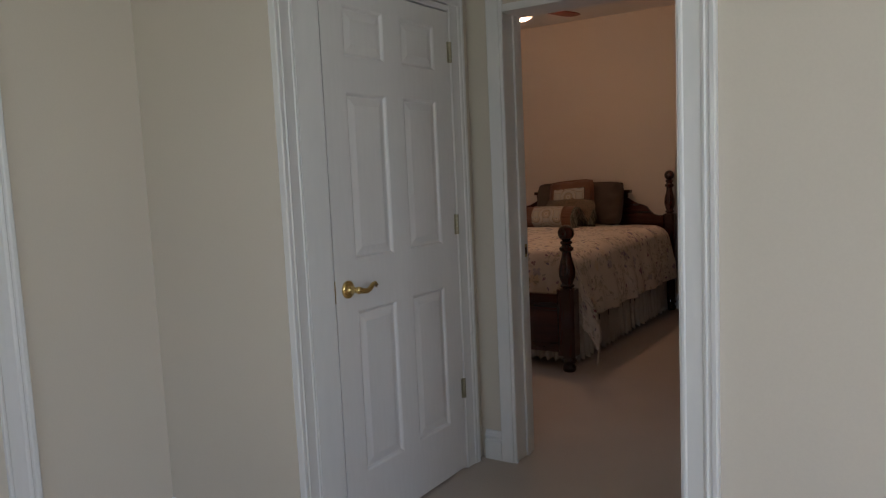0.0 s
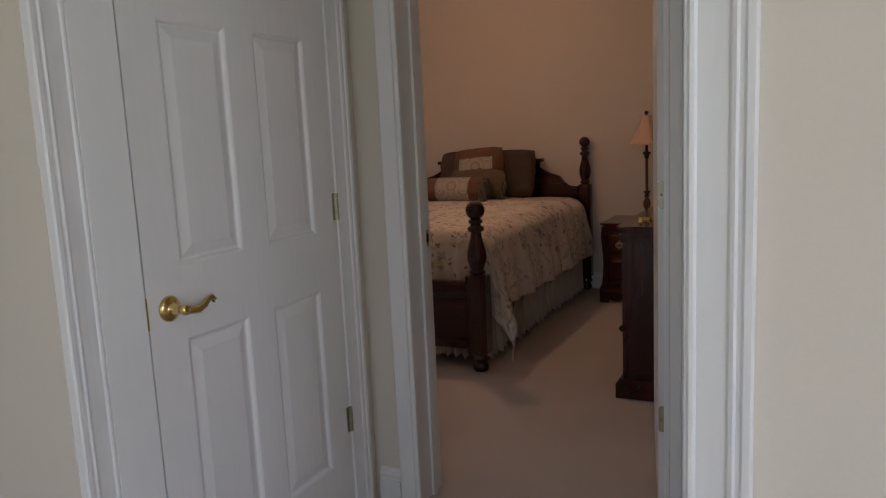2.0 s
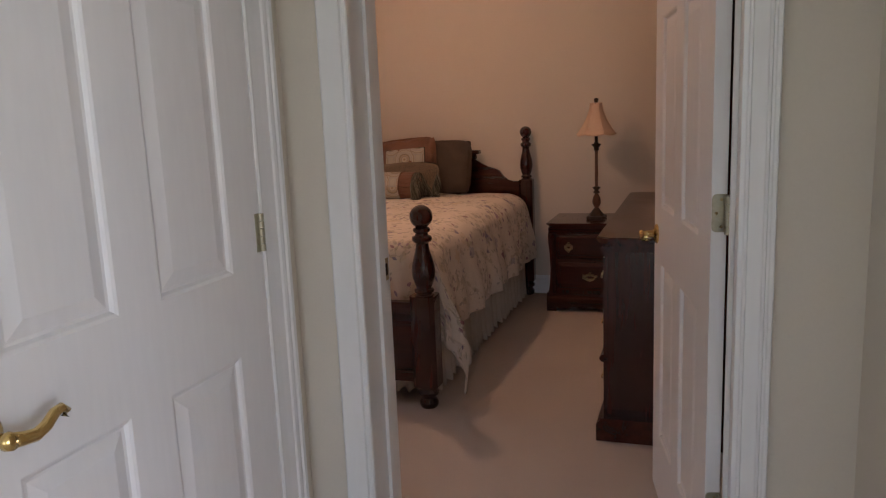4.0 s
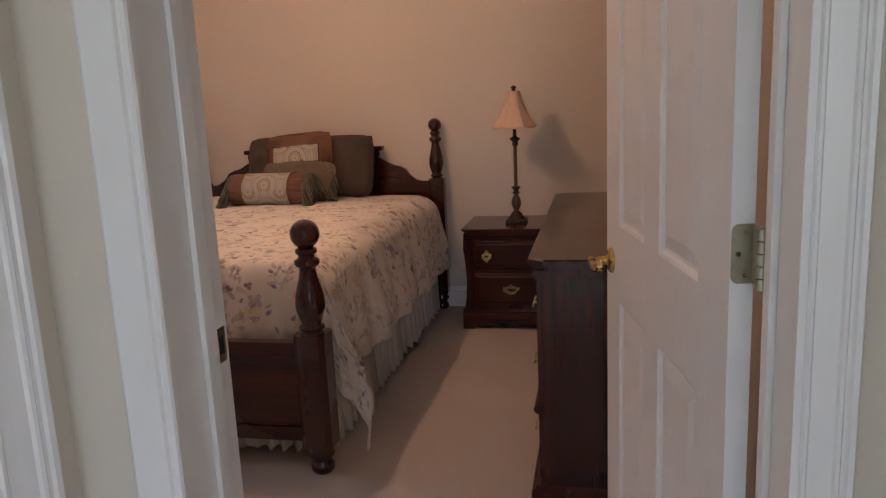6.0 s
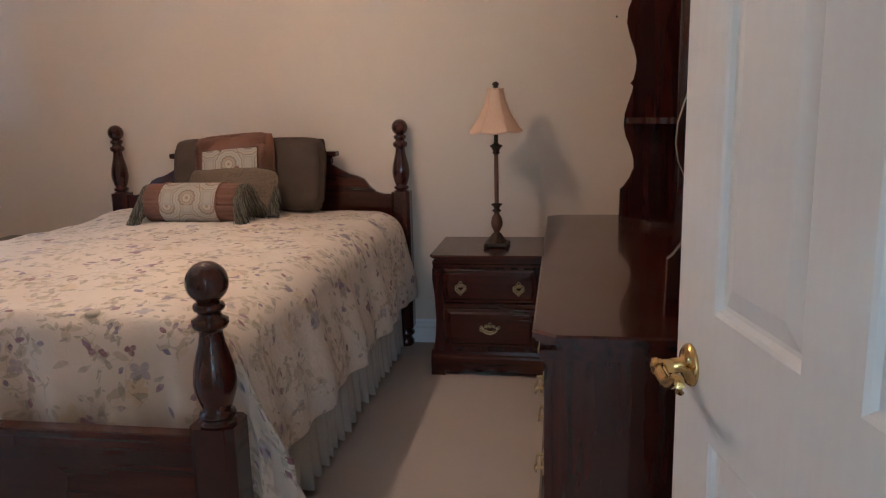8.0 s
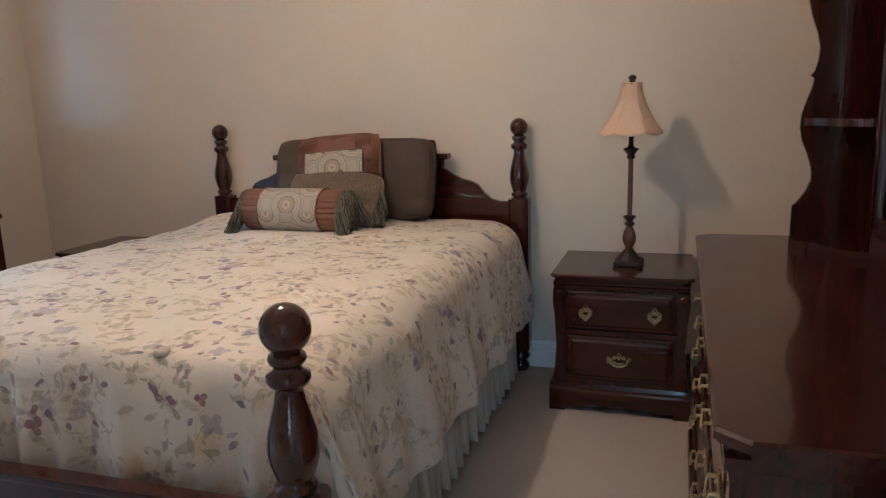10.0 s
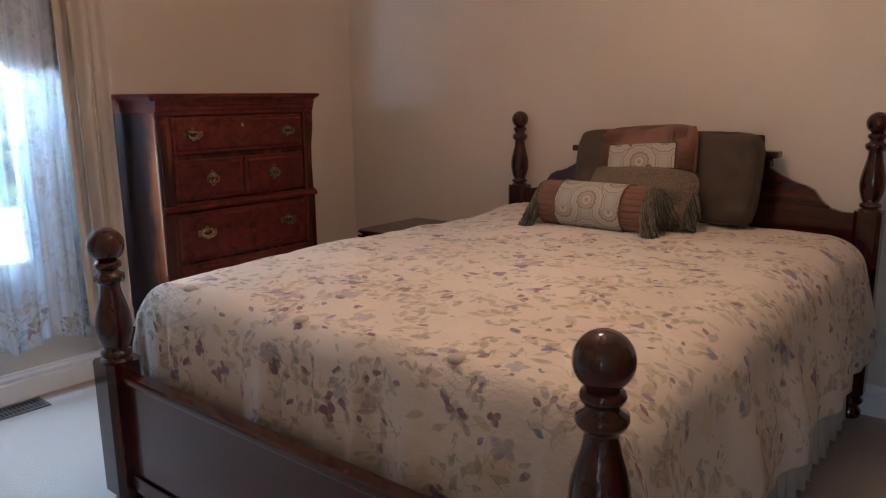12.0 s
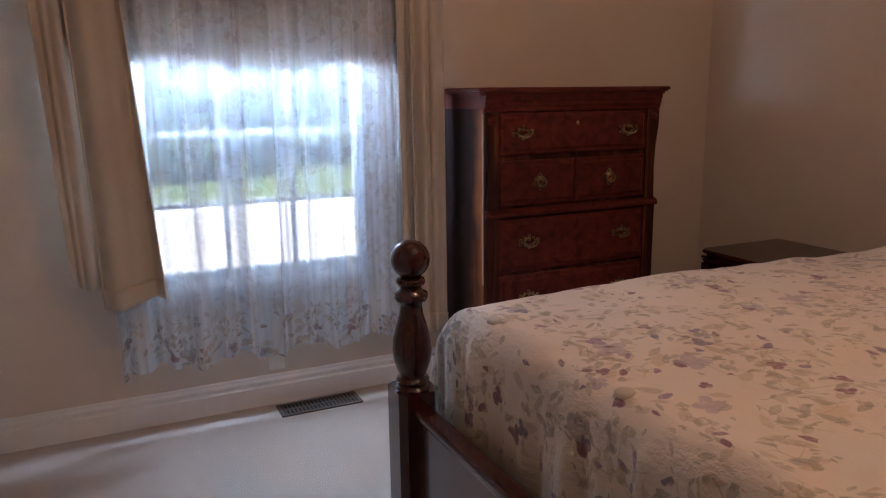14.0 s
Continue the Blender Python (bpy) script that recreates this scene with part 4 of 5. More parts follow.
def drape_point(a, b):
    """a: metres across from the middle; b: metres from the head towards the foot."""
    ha, r = 0.805, 0.125
    L = 2.09
    s = 1 if a >= 0 else -1
    aa = abs(a)
    ea = max(0.0, aa - (ha - 0.08))
    eb = max(0.0, b - (L - 0.05))

    def roll(e):
        q = r * math.pi / 2
        if e < q:
            th = e / r
            return r * math.sin(th), r * (1 - math.cos(th))
        return r + 0.02 * min(1, (e - q) / 0.3), r + (e - q)
    oa, da = roll(ea)
    ob, db = roll(eb)
    x = min(aa, ha - 0.08) + oa
    y = min(b, L - 0.05) + ob * 0.55
    drop = (da ** 1.7 + db ** 1.7) ** (1 / 1.7) + 0.45 * da * db * min(1, da / 0.12) * min(1, db / 0.12)
    hang_a, hang_b = min(1, da / 0.35), min(1, db / 0.30)
    x += 0.09 * hang_a * (0.55 + 0.95 * hang_b)
    y -= 0.055 * hang_a * hang_b
    crown = 0.012 * (1 - (min(aa, ha) / ha) ** 2) - 0.010 * (1 - min(1, (L - min(b, L)) / 0.4))
    z = TOPZ + crown - drop
    n = noise.noise(Vector((a * 2.2, b * 2.2, 0.3))) * 0.020 + noise.noise(Vector((a * 6.0, b * 6.0, 1.7))) * 0.010 + noise.noise(Vector((a * 15.0, b * 15.0, 3.1))) * 0.004
    z += n * (1 - 0.6 * max(hang_a, hang_b))
    x += hang_a * (1 - hang_b) * (0.018 * math.sin(b * 13 + 0.8 * math.sin(b * 5)) + 0.012 * math.sin(b * 29 + 1))
    y += hang_b * (1 - hang_a) * (0.010 * math.sin(a * 17 + 1.5 * math.sin(a * 4.3)) + 0.009 * math.sin(a * 41 + 2.0 * math.sin(a * 7)) + 0.005 * math.sin(a * 83 + 1.5 * math.sin(a * 11)))
    x += hang_a * hang_b * 0.02 * math.sin(6 * (aa + b))
    x += 0.03 * math.exp(-((eb - 0.16) / 0.05) ** 2) * hang_a
    return (XC + s * x, 6.53 - y, max(0.012 + 0.02 * abs(math.sin(9 * a + 7 * b)), z))


AH, BL = 1.27, 2.09 + 0.47
bm = sheet(bmesh.new(), 260, 140, lambda u, v: drape_point(AH * (2 * u - 1), BL * (1 - v)), 0.012, lambda u, v: (AH * 2 * u, BL * (1 - v)))
comf = thing("comforter", "cream floral printed comforter draped over the bed", "comforter")
part("cover", bm, M_COVER, comf)
for _a in (-0.62, -0.10, 0.42):
    _p = drape_point(_a, 2.09 - 0.03)
    part("button", lathe(bmesh.new(), [(0.022, -0.006), (0.022, 0.000), (0.018, 0.005), (0.010, 0.008), (0.001, 0.009)], _p, 20), M_SKIRT, comf, "cloth covered tuft button")


def skirt(side):
    x = BX1 - 0.006 if side > 0 else BX0 + 0.006
    return sheet(bmesh.new(), 260, 6, lambda u, v: (x + side * (0.020 * (0.25 + v) * math.sin(2 * math.pi * 24 * u + 2 * math.sin(17 * u)) + 0.007 * math.sin(221 * u + 2 * v)),
                                                   BY0 + 0.13 + (BY1 - BY0 - 0.24) * u, 0.42 - (0.375 + 0.016 * math.sin(2 * math.pi * 24 * u + 2 * math.sin(17 * u))) * v), 0.003)


bs = thing("bed_skirt", "ivory gathered bed skirt under the comforter", "bed skirt", pose(0, 0, 0))
for _s in (1, -1):
    part("ruffle", skirt(_s), M_SKIRT, bs)
part("ruffle", sheet(bmesh.new(), 200, 5, lambda u, v: (BX0 + 0.08 + (BX1 - BX0 - 0.16) * u, BY0 + 0.055 + 0.012 * (0.3 + v) * math.sin(2 * math.pi * 26 * u + 2 * math.sin(15 * u)), 0.40 - (0.345 + 0.012 * math.sin(2 * math.pi * 26 * u)) * v), 0.003), M_SKIRT, bs)


# ---- pillows ----
def pillow_mesh(w, h, t, nu=28, p=3.2, q=0.55, wobble=0.006, seed=0, pinch=0.10, belly=0.02):
    """A stuffed cushion, w by h, standing in the xz plane, with soft pinched corners."""
    def side(s):
        def fn(u, v):
            a, b = 2 * u - 1, 2 * v - 1
            e = max(0.0, (1 - abs(a) ** p)) ** q * max(0.0, (1 - abs(b) ** p)) ** q
            pin = 1 - pinch * (abs(a * b)) ** 3 + belly * (a * a + b * b - 2 * abs(a * b))
            n = noise.noise(Vector((a * 2.5 + seed, b * 2.5, s))) * wobble * 2.5
            return (a * w / 2 * pin + n * 0.5, s * (t / 2 * e + n * (1 - max(abs(a), abs(b)) ** 6)), h / 2 + b * h / 2 * pin + n * 0.4)
        return fn
    bm = bmesh.new()
    for s in (1, -1):
        sheet(bm, nu, nu, side(s), 0.0, lambda u, v: ((u - 0.5) * w, (v - 0.5) * h))
    bmesh.ops.remove_doubles(bm, verts=bm.verts[:], dist=1e-4)
    bmesh.ops.recalc_face_normals(bm, faces=bm.faces[:])
    return bm


def edge_cord(w, h, r, parent, mat, pinch=0.10, belly=0.02):
    pts = []
    for i in range(61):
        a = 2 * math.pi * i / 60
        ca, sa = math.cos(a), math.sin(a)
        k = (abs(ca) ** 9 + abs(sa) ** 9) ** (-1 / 9)
        c2, s2 = ca * k, sa * k
        pin = 1 - pinch * abs(c2 * s2) ** 3 + belly * (c2 * c2 + s2 * s2 - 2 * abs(c2 * s2))
        pts.append((w / 2 * ca * k * pin, 0, h / 2 + h / 2 * sa * k * pin))
    return part("piping", tube(bmesh.new(), pts, r, 6), mat, parent)


for _x, _y, _rot, _w in ((-2.875, 6.47, 3, 0.44), (-2.452, 6.44, -5, 0.435)):
    p = thing("sham_pillow", "dark olive brown pillow leaning on the headboard", "pillow", pose(_x, _y, 0.80, -13, 0, _rot), "bed pillows")
    part("cushion", pillow_mesh(_w, 0.40, 0.15, nu=36, p=7.0, q=0.42, seed=_x, wobble=0.010, pinch=0.06, belly=0.0), M_OLIVE, p)
    edge_cord(_w, 0.40, 0.006, p, M_OLIVE, 0.06, 0.0)
    for _s in (-0.045, 0.045):
        c = edge_cord(_w * 0.955, 0.385, 0.0045, p, M_OLIVE, 0.06, 0.0)
        c.location = (0, _s, 0.0075)
p = thing("accent_pillow", "rust satin square pillow with a woven medallion centre", "pillow", pose(-2.665, 6.30, 0.80, -15, -4, 2), "bed pillows")
part("cushion", pillow_mesh(0.43, 0.43, 0.15, seed=4, pinch=0.03, belly=0.0, wobble=0.012), M_RUST, p)
edge_cord(0.43, 0.43, 0.008, p, M_RUST, 0.03, 0.0)


def medal(w, h, t, lift):
    """The front panel of a cushion, following its swell."""
    def fn(u, v):
        a, b = (2 * u - 1) * w[0] / w[1], (2 * v - 1) * h[0] / h[1]
        e = (1 - abs(a) ** 3.2) ** 0.55 * (1 - abs(b) ** 3.2) ** 0.55
        return (a * w[1] / 2, -t / 2 * e - lift, h[1] / 2 + b * h[1] / 2)
    return sheet(bmesh.new(), 20, 20, fn, 0.0, lambda u, v: ((u - 0.5) * w[0], (v - 0.5) * h[0] - 0.045))


part("medallion_panel", medal((0.30, 0.43), (0.25, 0.43), 0.14, 0.012), M_MEDAL, p, "cream and blue-grey medallion weave")
part("panel_border", tube(bmesh.new(), [(-0.15, -0.058, 0.09), (0.15, -0.058, 0.09), (0.15, -0.058, 0.342), (-0.15, -0.058, 0.342), (-0.15, -0.058, 0.09)], 0.005, 6), M_FRINGE, p)
bm = bmesh.new()
for i in range(68):
    u = -0.185 + 0.37 * (i % 34) / 33
    z0, z1 = (0.012, 0.075) if i < 34 else (0.355, 0.418)
    tube(bm, [(u, -0.020 if i < 34 else -0.045, z0), (u + 0.004, -0.052, (z0 + z1) / 2), (u, -0.045 if i < 34 else -0.020, z1)], 0.0024, 5)
for i in range(48):
    z = 0.09 + 0.25 * (i % 24) / 23
    s = -1 if i < 24 else 1
    tube(bm, [(s * 0.16, -0.052, z), (s * 0.185, -0.050, z + 0.004), (s * 0.21, -0.015, z)], 0.0028, 5)
part("pleats", bm, M_RUST, p, "gathered rust satin border")
p = thing("lumbar_pillow", "speckled brown pillow with green-grey fringe", "pillow", pose(-2.66, 6.19, 0.80, -22, 0, -2), "bed pillows")
part("cushion", pillow_mesh(0.50, 0.27, 0.12, seed=9), M_SPECK, p)


def fringe(x, y0, y1, z, n, drop, spread, seed):
    rnd = random.Random(seed)
    bm = bmesh.new()
    for i in range(n):
        a = i / (n - 1)
        q = y0 + (y1 - y0) * a
        dx, dy = rnd.uniform(0.2, 1) * spread, rnd.uniform(-0.015, 0.015)
        ph = rnd.uniform(0, 6.28)
        tube(bm, [(x + dx * 1.25 * k / 6 + 0.004 * math.sin(ph + 2 * k), q - 0.03 * math.sin(k / 3) + dy * k / 4, max(0.003 + 0.002 * rnd.random(), z(a) - drop * k / 6)) for k in range(7)], 0.0020, 4)
    return bm


part("fringe", fringe(0.225, -0.02, 0.02, lambda a: 0.05 + 0.20 * a, 130, 0.14, 0.050, 2), M_FRINGE, p)
bol = thing("bolster_pillow", "rust and cream neck roll pillow with tasselled ends", "pillow", pose(-2.745, 6.045, 0.80, 0, 0, -2), "bed pillows")
R = 0.098


def roll_mesh(x0, x1, fn_r, n=24, pleat=0):
    def fn(u, v):
        a = 2 * math.pi * v
        x = x0 + (x1 - x0) * u
        r = fn_r(u) * (1 - (0.075 * (1 - abs(math.sin(pleat * a / 2))) ** 3 if pleat else 0))
        return (x, -r * math.cos(a), R + 0.004 + r * math.sin(a) * 0.97)
    return sheet(bmesh.new(), n, 64 if not pleat else pleat * 8, fn, 0.0, lambda u, v: ((u - 0.5) * (x1 - x0), (v - 0.06) * 2 * math.pi * R))


part("centre_band", roll_mesh(-0.155, 0.145, lambda u: R + 0.003), M_MEDAL, bol, "cream medallion weave band")
part("end_sleeve", roll_mesh(-0.285, -0.155, lambda u: R * (0.35 + 0.65 * min(1, u * 3) ** 0.5), pleat=22), M_RUST, bol, "pleated rust satin sleeve")
part("end_sleeve", roll_mesh(0.145, 0.275, lambda u: R * (0.35 + 0.65 * min(1, (1 - u) * 3) ** 0.5), pleat=22), M_RUST, bol, "pleated rust satin sleeve")
for _x in (-0.155, 0.145):
    part("cord", tube(bmesh.new(), [(_x, -(R + 0.004) * math.cos(2 * math.pi * i / 40), R + 0.004 + (R + 0.004) * 0.97 * math.sin(2 * math.pi * i / 40)) for i in range(41)], 0.004, 6), M_RUST, bol)
for _s in (-1, 1):
    bm = bmesh.new()
    rnd = random.Random(11 + _s)
    for i in range(300):
        a = rnd.uniform(-0.35, 2.6)
        q = rnd.uniform(0.45, 1)
        out = rnd.uniform(0.2, 1.0)
        p = Vector((_s * (0.235 + 0.03 * rnd.random()), -R * 0.98 * math.cos(a), R + R * 0.98 * math.sin(a)))
        ph, line = rnd.uniform(0, 6.28), []
        for k in range(7):
            line.append(p.copy())
            p += Vector((_s * (0.011 * out + 0.005 * math.sin(ph + 1.9 * k)), -0.005 * math.cos(a) - 0.002 + 0.004 * math.sin(ph + 2.3 * k), -(0.010 + 0.018 * q)))
            p.z = max(p.z, 0.004 + 0.004 * rnd.random())
        tube(bm, line, 0.0019, 4)
    part("fringe", bm, M_FRINGE, bol, "green-grey tasselled fringe")


# ---- case furniture ----
def bail_mesh(w, plate_w, plate_h, seed=0):
    """Ornate bail pull facing -y, centred on the origin."""
    bm = bmesh.new()
    for k in range(10):
        a = 2 * math.pi * (k + 0.5) / 10
        q = 0.5 + 0.12 * math.cos(4 * a)
        cx, cz, lr = plate_w * q * 0.80 * math.cos(a), plate_h * q * 0.80 * math.sin(a), min(plate_w, plate_h) * 0.15
        tube(bm, [(cx + lr * math.cos(t_), -0.0022, cz + lr * math.sin(t_)) for t_ in [2 * math.pi * i / 8 for i in range(9)]], 0.0024, 5)
    tube(bm, [(plate_w * 0.30 * math.cos(t_), -0.0022, plate_h * 0.30 * math.sin(t_)) for t_ in [2 * math.pi * i / 14 for i in range(15)]], 0.0030, 5)
    for s in (-1, 1):
        lathe(bm, [(0.0045, 0), (0.0045, 0.012), (0.006, 0.016), (0.003, 0.020)], (s * w / 2, -0.020, 0.004), 10, "y")
    pts2 = [(w / 2 * math.cos(a), -0.019 - 0.004 * math.sin(-a), 0.004 + 0.024 * math.sin(a)) for a in [math.pi + math.pi * i / 14 for i in range(15)]]
    tube(bm, pts2, lambda u: 0.0026 + 0.0014 * math.sin(math.pi * u), 7)
    lathe(bm, [(0.007, -0.003), (0.006, -0.007), (0.002, -0.010)], (0, 0, 0.010), 10, "y")
    return bm


def drawer(parent, x0, x1, z0, z1, y, handles, matf, bow=0.0):
    """A drawer front with a bevelled raised field, facing -y, its back on y. bow: how far its ends swell outwards."""
    ends = [k / 8 for k in range(9)] if bow else [0.0, 1.0]
    bm = bmesh.new()
    rings = []
    for off, d in ((0, 0), (0, 0.010), (0.006, 0.014), (0.016, 0.015), (0.024, 0.021), (0.028, 0.022)):
        side = [(bow * math.sin(math.pi * k * 0.92), z0 + off + (z1 - z0 - 2 * off) * (1 - k)) for k in ends]
        loop = [(x0 + off - w, z) for w, z in side] + [(x1 - off + w, z) for w, z in reversed(side)]
        rings.append([bm.verts.new((a, y - d, b)) for a, b in loop])
    n = len(rings[0])
    for a, b in zip(rings, rings[1:]):
        for i in range(n):
            bm.faces.new((a[i], a[(i + 1) % n], b[(i + 1) % n], b[i]))
    bm.faces.new(rings[-1])
    bm.faces.new(list(reversed(rings[0])))
    bmesh.ops.recalc_face_normals(bm, faces=bm.faces[:])
    d = part("drawer", bm, matf, parent)
    for hx, hz, w, pw, ph in handles:
        b2 = bail_mesh(w, pw, ph)
        bmesh.ops.translate(b2, vec=(hx, y - 0.022, hz), verts=b2.verts[:])
        part("handle", b2, M_OLDBRASS, d, "ornate brass bail pull")
    return d


def top_board(w0, w1, d0, d1, z0, z1, ch=0.03):
    """A moulded top with clipped front corners and a stepped edge."""
    bm = bmesh.new()
    h = z1 - z0
    rings = []
    for off, z in ((0.016, z0), (0.016, z0 + h * 0.33), (0.006, z0 + h * 0.36), (0.006, z0 + h * 0.54), (0.0, z0 + h * 0.57), (0.0, z1 - 0.005), (0.005, z1)):
        x0, x1, y0, y1 = w0 + off, w1 - off, d0 + off, d1
        rings.append([bm.verts.new((x, y, z)) for x, y in ((x0, y1), (x0, y0 + ch), (x0 + ch * 0.8, y0), (x1 - ch * 0.8, y0), (x1, y0 + ch), (x1, y1))])
    for a, b in zip(rings, rings[1:]):
        for k in range(6):
            bm.faces.new((a[k], a[(k + 1) % 6], b[(k + 1) % 6], b[k]))
    bm.faces.new(rings[-1])
    bm.faces.new(list(reversed(rings[0])))
    bmesh.ops.recalc_face_normals(bm, faces=bm.faces[:])
    return bm


def plinth(w, d, h, y0):
    """Base with scalloped apron, bracket feet and a moulded top."""
    pts = [(-w / 2, 0), (-w / 2 + 0.07, 0)]
    n = 24
    for i in range(n + 1):
        u = i / n
        pts.append((-w / 2 + 0.07 + (w - 0.14) * u, 0.018 + 0.012 * math.sin(math.pi * u) + 0.006 * math.cos(8 * math.pi * u)))
    pts += [(w / 2 - 0.07, 0), (w / 2, 0), (w / 2, h * 0.72), (-w / 2, h * 0.72)]
    bm = prism(bmesh.new(), pts, "y", y0, y0 + 0.022)
    for s in (-1, 1):
        a, b = sorted((s * w / 2, s * (w / 2 - 0.022)))
        box(bm, (a, y0 + 0.022, 0), (b, d, h * 0.72))
    prism(bm, [(y0, h * 0.72), (y0 + 0.004, h * 0.80), (y0 + 0.014, h * 0.86), (y0 + 0.018, h), (d, h), (d, h * 0.72)], "x", -w / 2, w / 2)
    return bm


def nightstand(m):
    """Front on y = 0, back on y = 0.50, middle on x = 0."""
    t = thing("nightstand", "dark cherry two-drawer nightstand with brass pulls", "nightstand", m, "nightstands")
    part("top", top_board(-0.298, 0.298, -0.015, 0.515, 0.590, 0.620), M_WOODX, t)
    body = part("body", boxes(((-0.272, 0.012, 0.12), (0.272, 0.50, 0.59))), M_WOODZ, t)
    part("cornice", prism(bmesh.new(), [(0.011, 0.555), (-0.002, 0.560), (-0.004, 0.572), (-0.012, 0.580), (-0.012, 0.590), (0.05, 0.590), (0.05, 0.555)], "x", -0.282, 0.282), M_WOODX, t)
    bm = bmesh.new()
    for i in range(56):
        box(bm, (-0.266 + i * 0.0095, -0.0065, 0.562), (-0.2615 + i * 0.0095, -0.003, 0.571))
    part("dentil_bead", bm, M_WOODX, t)
    for s in (-1, 1):
        pts = [(s * 0.272, 0.127), (s * 0.285, 0.127), (s * 0.276, 0.20), (s * 0.270, 0.30), (s * 0.276, 0.42), (s * 0.286, 0.50), (s * 0.284, 0.555), (s * 0.236, 0.555), (s * 0.240, 0.50), (s * 0.242, 0.44), (s * 0.238, 0.38), (s * 0.235, 0.34), (s * 0.235, 0.127)]
        part("pilaster", prism(bmesh.new(), pts, "y", -0.006, 0.0118), M_WOODZ, t)
        part("rosette", lathe(bmesh.new(), [(0.018, 0.0), (0.016, -0.006), (0.008, -0.010)], (s * 0.257, -0.006, 0.53), 16, "y", 6, 0.2), M_WOODX, t)
    drawer(t, -0.222, 0.222, 0.378, 0.548, 0.010, [(-0.143, 0.455, 0.045, 0.05, 0.055), (0.143, 0.455, 0.045, 0.05, 0.055)], M_WOODX, 0.012)
    drawer(t, -0.222, 0.222, 0.150, 0.348, 0.010, [(0.0, 0.25, 0.075, 0.105, 0.048)], M_WOODX)
    part("rail", boxes(((-0.235, -0.004, 0.352), (0.235, 0.0118, 0.374)), bevel=0.003), M_WOODX, t)
    part("base", plinth(0.60, 0.51, 0.125, -0.012), M_WOODX, t)
    return t


ns = nightstand(pose(-1.320, 6.185, 0))
copy_thing(ns, pose(-4.045, 6.19, 0))

# chest of drawers against the window wall, its front to world +x
chest = thing("chest_of_drawers", "worn red-brown tall chest of drawers with brass pulls", "chest of drawers", pose(-4.395, 5.485, 0, 0, 0, 90))
part("top", top_board(-0.490, 0.490, -0.042, 0.475, 1.352, 1.385, 0.02), M_PINEY, chest)
part("body", boxes(((-0.445, 0.012, 0.11), (0.445, 0.465, 1.30)), bevel=0.004), M_PINEZ, chest)
part("cornice", prism(bmesh.new(), [(0.0118, 1.285), (0.0, 1.288), (-0.004, 1.305), (-0.010, 1.312), (-0.010, 1.328), (-0.016, 1.334), (-0.016, 1.352), (0.46, 1.352), (0.46, 1.301), (0.0118, 1.301)], "x", -0.455, 0.455), M_PINEY, chest)
for s in (-1, 1):
    pts = [(s * 0.446, 0.12), (s * 0.446, 0.84), (s * 0.440, 0.86), (s * 0.434, 1.02), (s * 0.438, 1.12), (s * 0.452, 1.22), (s * 0.452, 1.285), (s * 0.385, 1.285), (s * 0.385, 0.12)]
    part("pilaster", prism(bmesh.new(), pts, "y", -0.002, 0.0118), M_PINEZ, chest)
    part("rosette", lathe(bmesh.new(), [(0.022, 0.0), (0.018, -0.007), (0.007, -0.011)], (s * 0.418, -0.002, 1.25), 16, "y", 6, 0.2), M_PINEY, chest)
part("side_panel", boxes(((-0.449, 0.018, 0.112), (-0.4454, 0.462, 1.298)), bevel=0.001), M_SIDE, chest, "dark stained side turning orange-brown towards the front")
# thin pale strip along the upper part of the near front corner
part("pale_edge_strip", boxes(((-0.4575, 0.006, 0.56), (-0.4525, 0.0135, 1.28)), bevel=0.002), M_PALE_EDGE, chest, "narrow pale strip up the front edge")
hw = (0.07, 0.105, 0.046)
sm = (0.045, 0.052, 0.056)
drawer(chest, -0.380, 0.380, 1.108, 1.282, 0.0115, [(-0.278, 1.200, *hw), (0.268, 1.200, *hw)], M_PINEY)
drawer(chest, -0.380, -0.002, 0.893, 1.083, 0.0115, [(-0.190, 0.992, *sm)], M_PINEY)
drawer(chest, 0.002, 0.380, 0.893, 1.083, 0.0115, [(0.172, 0.992, *sm)], M_PINEY)
drawer(chest, -0.383, 0.383, 0.605, 0.836, 0.0115, [(-0.240, 0.735, *hw), (0.250, 0.735, *hw)], M_PINEY)
drawer(chest, -0.383, 0.383, 0.370, 0.588, 0.0115, [(-0.240, 0.490, *hw), (0.250, 0.490, *hw)], M_PINEY)
drawer(chest, -0.383, 0.383, 0.150, 0.352, 0.0115, [(-0.240, 0.26, *hw), (0.250, 0.26, *hw)], M_PINEY)
part("waist_moulding", prism(bmesh.new(), [(0.0116, 0.842), (-0.010, 0.846), (-0.018, 0.855), (-0.016, 0.866), (-0.004, 0.876), (0.0116, 0.882)], "x", -0.452, 0.452), M_PINEY, chest)
part("keyhole", lathe(bmesh.new(), [(0.010, -0.010), (0.008, -0.0125), (0.003, -0.014)], (0, 0, 1.235), 12, "y"), M_OLDBRASS, chest)
part("base", plinth(0.93, 0.47, 0.115, -0.015), M_PINEY, chest)

# dresser against the east wall, front to world -x: local x runs along world -y
DY = 5.03
dresser = thing("dresser", "long dark cherry dresser with glossy top and brass pulls", "dresser", pose(-1.0, DY, 0, 0, 0, -90))
part("top", top_board(-0.875, 0.875, -0.034, 0.555, 0.822, 0.862, 0.05), M_WOODX, dresser)
part("body", boxes(((-0.835, 0.012, 0.10), (0.835, 0.55, 0.80))), M_WOODZ, dresser)
